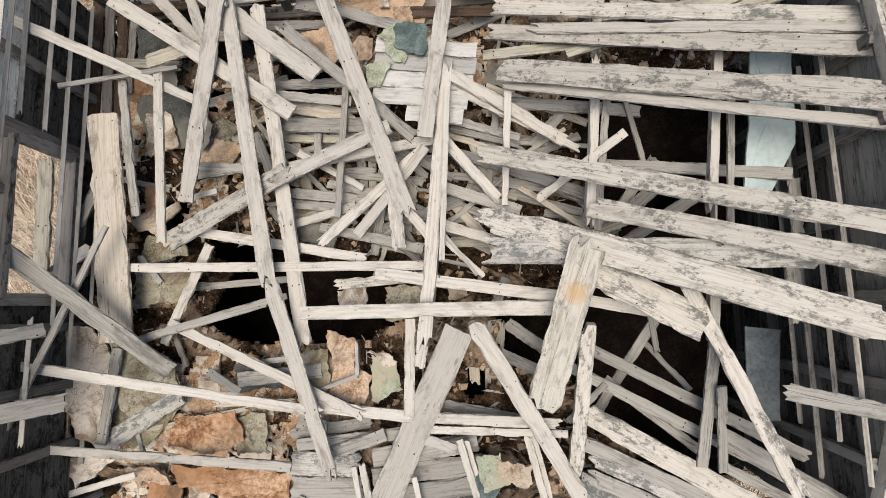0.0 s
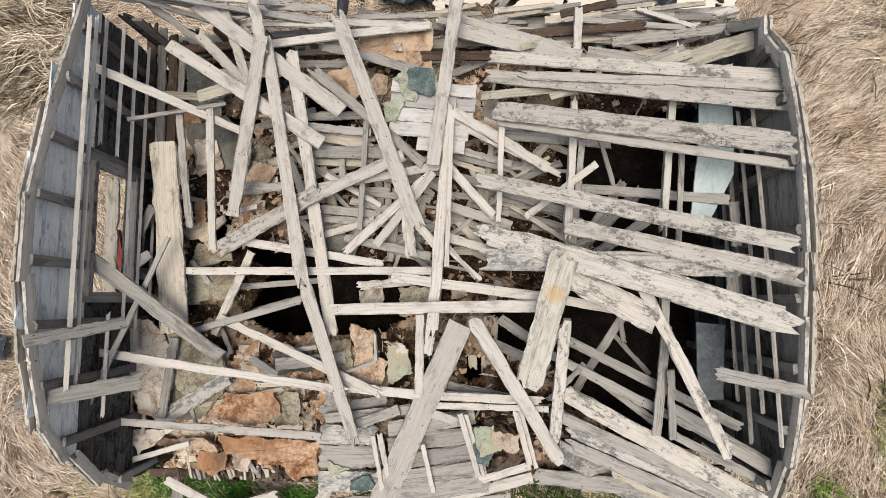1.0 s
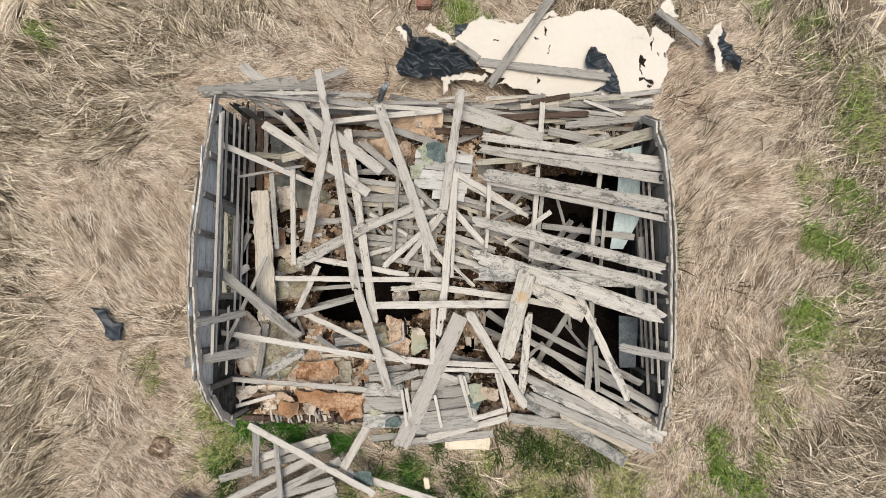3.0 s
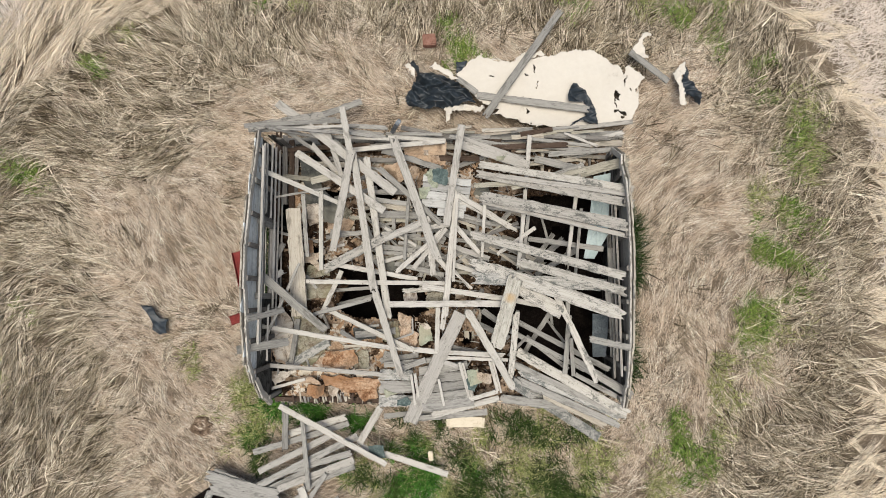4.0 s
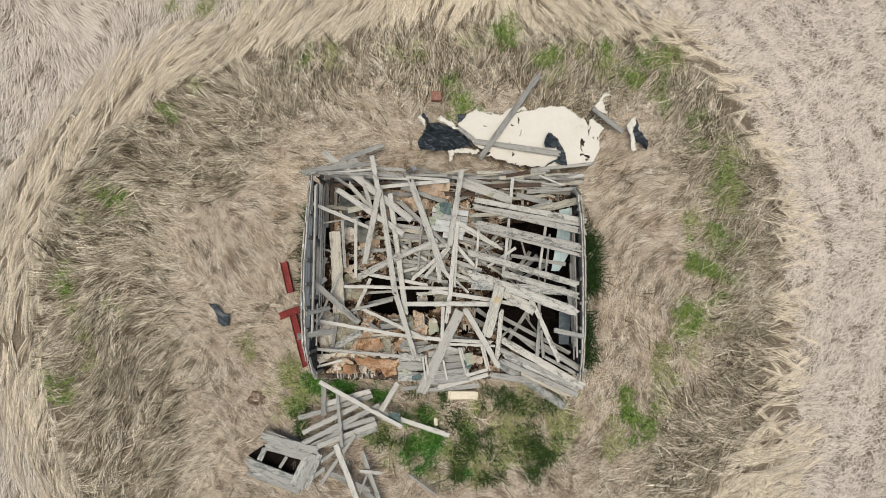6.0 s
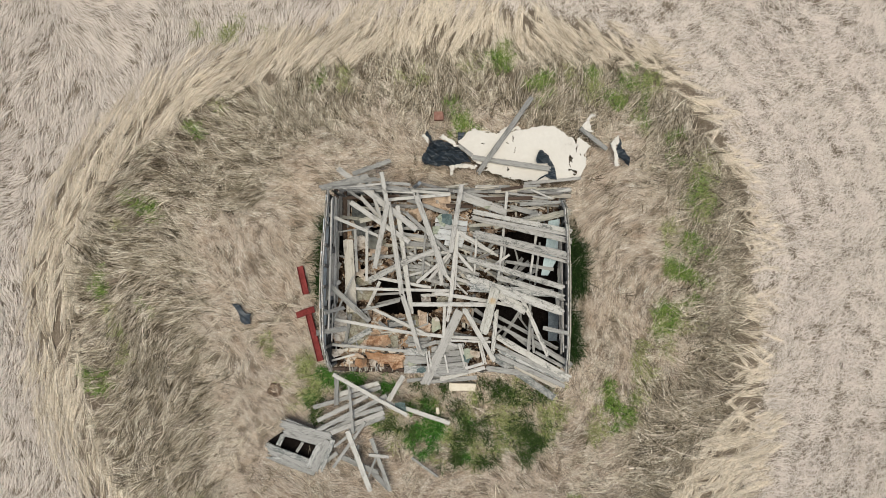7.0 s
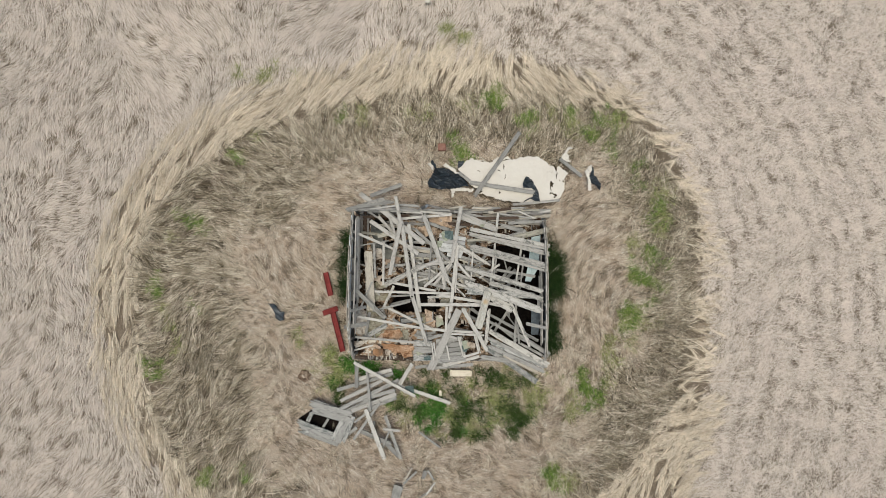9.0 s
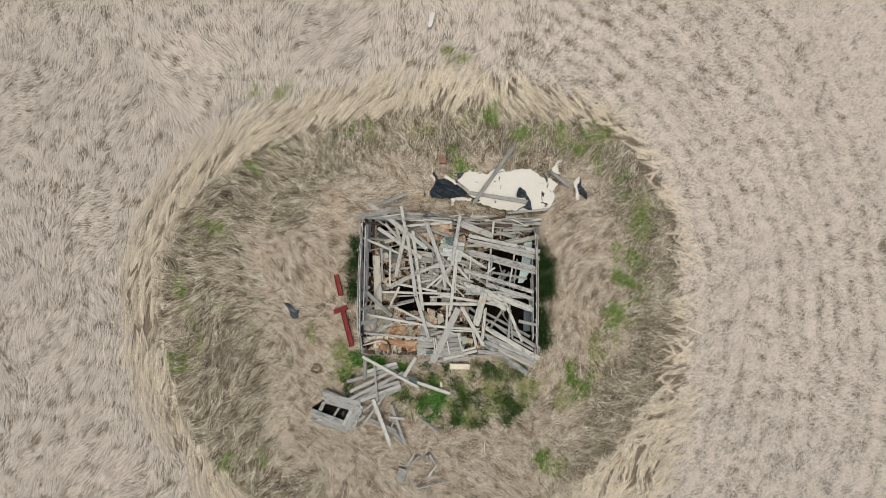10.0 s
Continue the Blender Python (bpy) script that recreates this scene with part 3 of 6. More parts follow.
board("board", "pale", (-2.64, 0.36, 1.750), (-0.32, 0.31, 1.740), 0.073)
board("board", "pale", (-1.22, -0.02, 1.900), (0.59, -0.02, 1.860), 0.100)
board("board", "pale", (-0.70, 0.26, 1.760), (0.70, 0.05, 1.820), 0.084)
board("board", "pale", (0.70, 0.05, 1.812), (1.42, -0.10, 1.852), 0.072)
board("board", "pale", (-2.31, 0.67, 1.684), (-0.78, 0.38, 1.684), 0.074)
board("board", "lichen", (-1.05, 0.19, 1.658), (-0.26, 0.24, 1.678), 0.080)
board("wide", "brown", (-2.81, 1.56, 1.910), (-2.73, -0.22, 1.730), 0.256)
board("board", "grey", (-2.64, 1.81, 1.952), (-2.61, 0.76, 1.752), 0.072)
board("board", "pale", (-2.34, 1.86, 1.966), (-2.36, 0.54, 1.796), 0.072)
board("board", "grey", (-3.26, 0.55, 2.358), (-2.29, -0.44, 1.728), 0.133)
board("board", "grey", (-3.06, -0.20, 2.950), (-2.76, -0.09, 2.350), 0.097)
board("board", "grey", (-3.32, -0.66, 2.794), (-2.71, -0.58, 2.134), 0.116)
board("batten", "grey", (-2.66, 0.65, 2.006), (-3.31, -0.94, 2.106), 0.048)
board("board", "pale", (-3.32, -0.34, 2.020), (-1.09, -0.74, 1.740), 0.072)
board("board", "pale", (-3.22, -1.00, 1.762), (-1.37, -1.16, 1.632), 0.074)
board("board", "grey", (-2.78, -0.26, 1.654), (-2.90, -1.00, 1.624), 0.086)
board("batten", "pale", (-2.06, 0.54, 1.638), (-2.43, -0.24, 1.618), 0.075)
board("board", "pale", (-2.36, -0.07, 1.670), (-0.81, -0.79, 1.670), 0.080)
board("board", "grey", (-2.69, -0.23, 1.722), (-1.54, 0.07, 1.702), 0.068)
board("batten", "pale", (-0.45, -0.08, 1.696), (-0.47, -0.79, 1.676), 0.074)
board("wide", "pale", (-0.08, -0.16, 1.800), (-0.94, -1.96, 1.420), 0.230)
board("board", "pale", (0.02, -0.11, 1.900), (0.76, -1.38, 1.680), 0.117)
board("board", "pale", (-1.24, -0.71, 1.654), (-0.42, -0.80, 1.654), 0.086)
board("board", "pale", (-0.31, -0.80, 1.666), (0.64, -0.85, 1.666), 0.075)
board("board", "pale", (-0.34, -0.89, 1.640), (0.67, -0.92, 1.660), 0.058)
board("board", "grey", (-1.36, -1.02, 1.562), (-0.32, -0.91, 1.562), 0.082)
board("board", "grey", (-1.43, -0.96, 1.504), (-0.78, -0.86, 1.504), 0.095)
board("board", "grey", (-1.37, -0.85, 1.518), (-1.13, -0.91, 1.518), 0.118)
board("board", "grey", (-1.12, -1.09, 1.570), (-0.66, -0.93, 1.610), 0.093)
board("batten", "pale", (-0.36, -0.96, 1.642), (-0.13, -1.04, 1.642), 0.081)
board("board", "grey", (-0.23, -0.74, 1.516), (0.36, -0.86, 1.516), 0.095)
board("board", "grey", (0.21, -0.36, 1.508), (0.71, -0.59, 1.508), 0.083)
board("board", "grey", (0.27, -0.13, 1.500), (0.59, -0.36, 1.600), 0.094)
board("batten", "pale", (-0.90, -1.15, 1.634), (-0.84, -1.71, 1.464), 0.041)
board("batten", "pale", (-0.84, -1.13, 1.626), (-0.77, -1.71, 1.456), 0.053)
board("batten", "pale", (-0.11, -0.96, 1.640), (0.04, -1.54, 1.520), 0.053)
board("batten", "pale", (-0.06, -0.97, 1.612), (0.09, -1.55, 1.492), 0.035)
board("batten", "pale", (0.38, -0.93, 1.604), (0.51, -1.47, 1.504), 0.053)
board("batten", "pale", (0.43, -0.94, 1.598), (0.56, -1.47, 1.498), 0.035)
board("board", "pale", (-0.57, -1.77, 1.430), (0.51, -1.44, 1.510), 0.072)
board("board", "pale", (-0.58, -1.87, 1.382), (0.53, -1.56, 1.452), 0.090)
board("batten", "pale", (-0.45, -1.23, 1.616), (-0.37, -1.68, 1.516), 0.041)
board("board", "grey", (-1.08, -1.98, 1.208), (0.34, -1.82, 1.258), 0.100)
board("board", "grey", (-1.45, -1.97, 1.020), (-0.49, -1.83, 1.180), 0.089)
board("board", "grey", (-3.36, 2.72, 2.614), (-2.10, 3.11, 1.634), 0.073)
board("board", "grey", (-3.03, 2.73, 2.466), (-2.35, 2.77, 1.756), 0.052)
board("board", "grey", (-2.99, 2.74, 2.380), (-2.17, 2.94, 1.680), 0.064)
board("board", "grey", (-2.84, 2.90, 2.062), (-1.33, 2.81, 1.612), 0.067)
board("board", "grey", (-2.49, 3.03, 1.604), (-1.37, 2.87, 1.554), 0.076)
board("board", "pale", (-2.35, 2.83, 1.678), (-1.20, 2.76, 1.638), 0.052)
board("board", "grey", (-2.01, 3.03, 1.610), (-1.31, 3.00, 1.560), 0.082)
board("board", "pale", (-2.08, 2.56, 1.702), (-0.32, 2.72, 1.622), 0.086)
board("board", "pale", (-1.30, 2.82, 1.616), (-0.31, 2.74, 1.576), 0.070)
board("board", "grey", (-3.34, 2.70, 2.508), (-2.80, 2.84, 2.108), 0.090)
board("board", "grey", (-2.78, 2.99, 2.050), (-2.18, 3.13, 1.660), 0.088)
board("board", "grey", (-1.10, 2.49, 1.634), (-0.38, 2.23, 1.634), 0.104)
board("board", "grey", (-1.41, 2.62, 1.556), (-1.13, 2.56, 1.556), 0.141)
board("board", "grey", (-0.26, 2.83, 1.520), (0.83, 2.63, 1.520), 0.071)
board("board", "pale", (0.31, 2.96, 1.412), (1.17, 2.96, 1.412), 0.072)
board("board", "grey", (1.08, 2.77, 1.504), (2.14, 2.61, 1.504), 0.059)
board("board", "pale", (1.70, 2.86, 1.468), (2.24, 2.60, 1.518), 0.048)
board("board", "grey", (1.14, 2.64, 1.510), (2.12, 2.53, 1.510), 0.071)
board("board", "grey", (1.18, 2.40, 1.552), (1.85, 2.21, 1.602), 0.117)
board("batten", "grey", (-1.57, 1.73, 1.716), (-0.89, 1.63, 1.716), 0.074)
board("board", "grey", (-1.62, 1.88, 1.568), (-0.88, 1.86, 1.568), 0.082)
board("board", "brown", (-1.55, 1.70, 1.600), (-0.88, 1.55, 1.600), 0.116)
board("board", "grey", (-1.52, 1.49, 1.674), (-0.62, 1.43, 1.674), 0.126)
board("batten", "grey", (-0.91, 1.96, 1.756), (-1.00, 0.70, 1.726), 0.051)
board("batten", "pale", (0.33, 1.67, 1.870), (0.28, 0.73, 1.800), 0.050)
board("board", "pale", (-0.11, 1.75, 1.862), (0.75, 1.22, 1.712), 0.095)
board("batten", "pale", (-0.07, 1.64, 1.804), (0.87, 1.16, 1.684), 0.056)
board("batten", "grey", (-0.15, 1.47, 1.678), (0.42, 1.30, 1.618), 0.069)
board("batten", "grey", (-0.12, 1.40, 1.630), (0.42, 1.24, 1.610), 0.052)
board("board", "grey", (0.24, 1.61, 1.602), (1.34, 1.45, 1.652), 0.098)
board("board", "pale", (0.51, 0.77, 1.736), (1.11, 1.17, 2.016), 0.066)
board("board", "grey", (1.03, 1.03, 1.708), (2.14, 0.81, 2.058), 0.077)
board("batten", "grey", (1.21, 1.54, 1.700), (1.37, 0.98, 1.600), 0.040)
board("board", "pale", (-0.28, 0.94, 1.714), (0.40, 0.70, 1.714), 0.085)
board("board", "pale", (-0.28, 0.65, 1.706), (0.56, 0.37, 1.666), 0.080)
board("batten", "pale", (-0.24, 0.55, 1.800), (0.11, 0.22, 1.700), 0.040)
board("batten", "pale", (-0.19, 0.55, 1.812), (0.06, 0.23, 1.712), 0.028)
board("batten", "pale", (-0.20, 1.30, 1.804), (0.26, 0.76, 1.754), 0.084)
board("board", "grey", (0.28, 0.22, 1.518), (0.16, -0.05, 1.418), 0.084)
board("board", "grey", (0.99, 0.49, 1.510), (1.64, 1.05, 1.510), 0.106)
board("board", "grey", (1.16, 0.44, 1.452), (1.85, 0.87, 1.502), 0.095)
board("board", "grey", (1.06, 0.56, 1.416), (1.48, 1.14, 1.466), 0.084)
board("board", "grey", (1.45, -0.13, 1.308), (0.97, -0.86, 1.208), 0.074)
board("batten", "grey", (1.35, -0.28, 1.200), (1.60, -0.65, 1.500), 0.043)
board("batten", "grey", (1.40, -0.04, 1.314), (1.44, -0.39, 1.314), 0.043)
board("batten", "grey", (-2.51, 0.20, 1.426), (-1.48, 0.26, 1.426), 0.054)
board("batten", "grey", (-2.49, -0.09, 1.220), (-1.59, 0.13, 1.220), 0.056)
board("batten", "grey", (0.27, -0.50, 1.212), (0.75, -0.55, 1.212), 0.050)
board("batten", "grey", (0.69, -0.86, 1.554), (0.97, -0.58, 1.604), 0.052)
board("board", "brown", (0.01, -0.09, 1.438), (0.01, -0.62, 1.318), 0.085)
board("board", "brown", (0.14, -0.11, 1.430), (0.14, -0.68, 1.310), 0.097)
board("batten", "brown", (0.23, -0.11, 1.422), (0.20, -0.50, 1.302), 0.073)
board("board", "pale", (-3.33, 0.32, 1.736), (-3.03, 0.55, 1.676), 0.097)
board("board", "grey", (-3.27, 0.54, 1.668), (-3.07, 1.02, 1.628), 0.098)
board("batten", "pale", (2.31, 0.85, 1.780), (2.32, 0.46, 1.750), 0.079)
board("batten", "pale", (2.27, 0.27, 1.734), (2.29, -0.17, 1.694), 0.091)
board("board", "grey", (-2.92, 2.82, 2.206), (-2.46, 2.53, 1.706), 0.065)
board("board", "grey", (-2.44, 2.94, 1.770), (-1.96, 2.52, 1.680), 0.091)
board("board", "pale", (-2.56, 2.66, 1.850), (-2.08, 2.12, 1.760), 0.095)
board("board", "olive", (-2.57, 2.03, 1.784), (-2.08, 2.13, 1.824), 0.123)
board("board", "pale", (-2.30, 2.98, 1.940), (-2.02, 2.04, 1.840), 0.090)
board("batten", "pale", (-1.34, 1.25, 1.670), (-0.81, 0.94, 1.650), 0.057)
board("batten", "grey", (-2.28, 1.20, 1.602), (-1.78, 1.15, 1.622), 0.081)
board("board", "grey", (-2.35, 1.11, 1.596), (-1.72, 1.18, 1.616), 0.081)
board("batten", "pale", (-2.25, 0.93, 1.608), (-2.02, 0.98, 1.628), 0.046)
board("board", "grey", (-1.42, 0.94, 1.600), (-0.82, 0.86, 1.600), 0.081)
board("board", "grey", (-1.42, 0.85, 1.594), (-0.76, 0.78, 1.594), 0.076)
board("board", "pale", (-1.41, 0.67, 1.626), (-0.87, 0.81, 1.646), 0.069)
board("board", "grey", (-1.17, 0.65, 1.620), (-0.35, 0.45, 1.620), 0.081)
board("board", "grey", (-1.12, 1.01, 1.592), (-0.40, 0.81, 1.592), 0.070)
board("batten", "grey", (-1.61, 1.40, 1.584), (-1.12, 1.16, 1.584), 0.070)
board("board", "grey", (-1.74, 1.47, 1.578), (-1.49, 0.85, 1.578), 0.082)
board("batten", "grey", (-1.20, 1.50, 1.610), (-1.19, 1.23, 1.610), 0.064)
board("board", "olive", (-3.37, 1.27, 1.800), (-3.36, 0.14, 1.780), 0.130)
board("board", "rotten", (-3.26, 3.00, 1.500), (-3.22, 1.48, 1.500), 0.100)
board("board", "dark", (-3.13, 2.93, 1.520), (-3.11, 1.69, 1.500), 0.090)
board("board", "rotten", (-3.02, 2.85, 1.510), (-2.99, 1.61, 1.520), 0.100)
board("board", "dark", (-2.92, 2.70, 1.480), (-2.93, 1.91, 1.500), 0.080)
board("batten", "rotten", (-3.27, 1.70, 1.500), (-3.27, 0.85, 1.500), 0.070)
board("board", "grey", (-3.22, 0.94, 1.600), (-3.27, 0.56, 1.550), 0.110)
board("board", "grey", (-3.14, 0.30, 1.600), (-3.34, 0.51, 1.620), 0.060)
board("board", "lichen", (-3.30, 2.70, 2.580), (-2.37, 3.19, 1.750), 0.130)
board("board", "grey", (-3.08, 2.74, 2.500), (-2.08, 2.96, 1.600), 0.060)
board("batten", "grey", (-2.93, 2.74, 2.450), (-1.53, 2.87, 1.550), 0.050)
board("batten", "pale", (-2.86, 2.73, 2.400), (-1.79, 3.04, 1.620), 0.050)
board("wide", "painted", (-1.48, -1.19, 1.430), (-0.88, -1.20, 1.440), 0.165)
board("wide", "grey", (-1.47, -1.40, 1.420), (-0.85, -1.39, 1.430), 0.195)
board("wide", "painted", (-1.47, -1.63, 1.410), (-0.88, -1.62, 1.420), 0.190)
board("wide", "painted", (-2.98, -1.05, 1.560), (-2.26, -0.63, 1.600), 0.143)
board("batten", "pale", (-3.47, -1.48, 1.440), (-2.69, -1.26, 1.500), 0.051)
board("board", "grey", (-1.84, -0.53, 1.560), (-1.16, -0.46, 1.570), 0.107)
board("board", "brown", (-2.07, -0.72, 1.520), (-1.37, -0.70, 1.530), 0.043)
board("batten", "pale", (-0.88, -0.24, 1.620), (-0.87, -0.51, 1.620), 0.028)
board("batten", "grey", (-1.24, -0.63, 1.600), (-0.87, -0.50, 1.620), 0.028)
board("board", "grey", (-2.11, -0.46, 1.540), (-1.82, -0.64, 1.530), 0.072)
board("batten", "brown", (-2.43, -0.14, 1.500), (-2.30, -0.43, 1.500), 0.043)

# ---- sheets of plaster, felt and shingle on the debris ----
SHEETS = {"plaster": ("plaster_piece", PLASTER, 0.02, "broken piece of tan ceiling plaster on the rubble", "plaster"),
          "rust": ("plaster_piece", None, 0.02, "rust-stained orange piece of ceiling plaster on the rubble", "plaster"),
          "pale": ("plaster_piece", WHITEPLASTER, 0.02, "curled pale cream piece of plaster among the boards", "plaster"),
          "moss": ("ceiling_board", MOSSBOARD, 0.015, "mossy greenish-grey ceiling board lying on the rubble", "board"),
          "felt": ("roofing_felt", FELT, 0.008, "torn dark grey roofing felt lying over the debris", "felt"),
          "green": ("shingle", GREENSHEET, 0.008, "torn pale green asphalt shingle scrap", "shingle"),
          "teal": ("shingle", TEALSHEET, 0.008, "dark teal asphalt shingle scrap with mineral grit", "shingle"),
          "bluepaint": ("painted_panel", BLUEPAINT, 0.02, "pale blue painted panel leaning inside the east wall", "panel"),
          "bluedark": ("painted_panel", DULLBLUE, 0.02, "dull blue-grey panel standing inside the east wall", "panel")}
RUST = earth("rusty_plaster", [(0.36, (0.05, 0.02, 0.01)), (0.45, (0.20, 0.105, 0.055)), (0.56, (0.42, 0.29, 0.19)), (0.70, (0.57, 0.46, 0.345))], 2.4, 24.0, 0.015, (0.25, 0.135, 0.07), True, 3.0)
torn = random.Random(77)


def slab(kind, z, outline):
    """A thin broken sheet with a ragged, slightly curled edge."""
    name, material, thick, label, category = SHEETS[kind]
    mid = Vector((sum(p[0] for p in outline) / len(outline), sum(p[1] for p in outline) / len(outline), z))
    rim, rag = [], 0.004 if "panel" in name else 0.04
    for (xa, ya), (xb, yb) in zip(outline, outline[1:] + outline[:1]):
        a, b = Vector((xa, ya)), Vector((xb, yb))
        steps = max(2, int((b - a).length / 0.018))
        out = Vector((b.y - a.y, a.x - b.x)).normalized()
        for k in range(steps):
            p = a.lerp(b, k / steps)
            p = p + out * ((torn.random() - 0.5) * rag * 0.25 + rag * noise.noise(Vector((p.x * 6, p.y * 6, z * 9))) + 0.35 * rag * noise.noise(Vector((p.x * 31, p.y * 31, z * 9))))
            rim.append(p)
    tilt = Vector(((torn.random() - 0.5) * 0.16, (torn.random() - 0.5) * 0.16))
    curl = torn.random() * 0.10
    verts, faces, count = [], [], len(rim)
    for drop in (0, thick):
        for ringed in (1.0, 0.66, 0.33):
            for p in rim:
                q = (p - mid.xy) * ringed
                lift = q.dot(tilt) + curl * q.length ** 2 * 2 + 0.012 * noise.noise(Vector((p.x * 9, p.y * 9, ringed * 3)))
                verts.append((q.x, q.y, lift - drop))
        verts.append((0, 0, -drop))
    half = 3 * count + 1
    for k in range(count):
        n = (k + 1) % count
        for base, flip in ((0, False), (half, True)):
            for a in (0, count):
                f = (base + a + k, base + a + n, base + a + count + n, base + a + count + k)
                faces.append(f if flip else f[::-1])
            f = (base + 2 * count + k, base + 2 * count + n, base + 3 * count)
            faces.append(f if flip else f[::-1])
        faces.append((k, n, half + n, half + k))
    ob = link_mesh(name, verts, faces, material or RUST)
    ob.location = mid
    return tagged(ob, label, category)


slab("pale", 1.57, [(-3.31, -0.05), (-3.04, -0.1), (-2.88, -0.33), (-2.83, -0.69), (-3.0, -0.99), (-3.17, -0.94), (-3.32, -0.59)])
slab("rust", 1.56, [(-2.34, -0.82), (-1.86, -0.76), (-1.78, -0.99), (-2.08, -1.1), (-2.38, -1.03)])
slab("moss", 1.58, [(-2.86, -0.15), (-2.42, -0.34), (-2.26, -0.64), (-2.62, -0.94), (-2.85, -0.6)])
slab("plaster", 1.53, [(-3.22, -0.25), (-3.08, -0.32), (-3.07, -0.79), (-2.98, -1.03), (-3.19, -0.97), (-3.34, -0.67), (-3.31, -0.37)])
slab("plaster", 1.54, [(-3.44, -0.54), (-3.29, -0.49), (-3.23, -1.02), (-3.43, -0.90)])
slab("pale", 1.60, [(-2.80, 0.77), (-2.59, 0.83), (-2.36, 0.92), (-2.33, 0.84), (-2.52, 0.72), (-2.38, 0.60), (-2.45, 0.54), (-2.61, 0.68), (-2.71, 0.69)])
slab("moss", 1.55, [(-2.74, 0.35), (-2.28, 0.39), (-2.24, 0.09), (-2.70, 0.08)])
slab("moss", 1.56, [(-2.65, 0.64), (-2.34, 0.62), (-2.27, 0.45), (-2.72, 0.41)])
slab("moss", 1.52, [(-2.91, -0.37), (-2.49, -0.32), (-2.26, -0.68), (-2.57, -1.03), (-2.88, -1.00)])
slab("felt", 1.56, [(-2.83, 2.49), (-2.45, 2.37), (-2.44, 1.91), (-2.64, 1.88), (-2.82, 2.16)])
slab("felt", 1.55, [(-2.82, 1.82), (-2.40, 1.95), (-2.10, 1.56), (-2.19, 1.35), (-2.70, 1.44)])
slab("pale", 1.58, [(-2.70, 1.69), (-2.48, 1.67), (-2.40, 1.39), (-2.64, 1.30)])
slab("pale", 1.48, [(-3.33, -1.16), (-2.85, -1.12), (-3.23, -1.39)])
slab("plaster", 1.50, [(-2.47, -0.82), (-1.98, -0.78), (-1.94, -1.04), (-2.33, -1.09), (-2.50, -1.00)])
slab("moss", 1.52, [(-1.97, -0.85), (-1.63, -0.79), (-1.58, -1.11), (-1.85, -1.12)])
slab("rust", 1.40, [(-2.45, -1.22), (-1.45, -1.27), (-1.49, -1.41), (-1.89, -1.45), (-2.38, -1.39)])
slab("plaster", 1.38, [(-3.27, -1.24), (-2.64, -1.23), (-2.45, -1.36), (-2.99, -1.35)])
slab("rust", 1.30, [(-2.12, -1.38), (-1.52, -1.36), (-1.50, -1.60), (-1.72, -1.66), (-1.86, -1.52), (-2.10, -1.50)])
slab("rust", 1.28, [(-2.72, -1.40), (-2.42, -1.38), (-2.45, -1.55), (-2.60, -1.62), (-2.74, -1.54)])
slab("pale", 1.31, [(-2.36, -1.40), (-2.16, -1.42), (-2.2, -1.6), (-2.33, -1.56)])
slab("felt", 1.54, [(-1.89, -0.42), (-1.51, -0.38), (-1.47, -0.60), (-1.85, -0.63)])
slab("moss", 1.56, [(-1.40, -0.34), (-1.12, -0.30), (-1.08, -0.57), (-1.35, -0.64)])
slab("plaster", 1.58, [(-1.12, -0.16), (-0.91, -0.22), (-0.91, -0.46), (-1.09, -0.44)])
slab("plaster", 1.54, [(-1.04, -0.34), (-0.78, -0.51), (-0.84, -0.73), (-1.13, -0.66)])
slab("green", 1.56, [(-0.78, -0.34), (-0.59, -0.40), (-0.53, -0.63), (-0.75, -0.69)])
slab("pale", 1.58, [(-0.81, -0.32), (-0.68, -0.31), (-0.57, -0.41), (-0.65, -0.45)])
slab("teal", 1.84, [(-0.50, 2.16), (-0.27, 2.17), (-0.29, 1.93), (-0.51, 2.00)])
slab("green", 1.83, [(-0.67, 2.11), (-0.54, 2.18), (-0.44, 1.89), (-0.57, 1.95)])
slab("green", 1.82, [(-0.77, 1.88), (-0.57, 1.88), (-0.63, 1.69), (-0.75, 1.66)])
slab("green", 1.58, [(0.01, -1.10), (0.20, -1.06), (0.25, -1.29), (0.07, -1.35)])
slab("pale", 1.60, [(0.15, -1.10), (0.42, -1.15), (0.38, -1.31), (0.18, -1.23)])
slab("teal", 1.56, [(0.00, -1.23), (0.19, -1.27), (0.13, -1.46), (0.00, -1.41)])
slab("green", 1.46, [(-1.37, -1.43), (-1.15, -1.50), (-1.33, -1.57)])
slab("teal", 1.46, [(-1.15, -1.60), (-0.98, -1.55), (-0.88, -1.68), (-1.16, -1.70)])
slab("felt", 1.58, [(-1.44, 0.71), (-1.11, 0.66), (-1.18, 0.53), (-1.38, 0.55)])
slab("plaster", 1.52, [(-1.05, 2.74), (-0.31, 2.75), (-0.31, 2.31), (-0.62, 2.38), (-1.01, 2.52)])
slab("pale", 1.58, [(-0.70, 2.60), (-0.60, 2.60), (-0.60, 2.49), (-0.69, 2.49)])
slab("plaster", 1.58, [(-0.58, 2.49), (-0.43, 2.49), (-0.42, 2.35), (-0.53, 2.35)])
slab("green", 1.84, [(0.53, 2.38), (0.69, 2.39), (0.65, 2.30), (0.53, 2.30)])
slab("pale", 1.60, [(-1.04, 0.15), (-0.81, 0.18), (-0.82, -0.03), (-1.03, 0.01)])
slab("moss", 1.60, [(-0.64, 0.16), (-0.32, 0.19), (-0.33, -0.06), (-0.64, -0.09)])
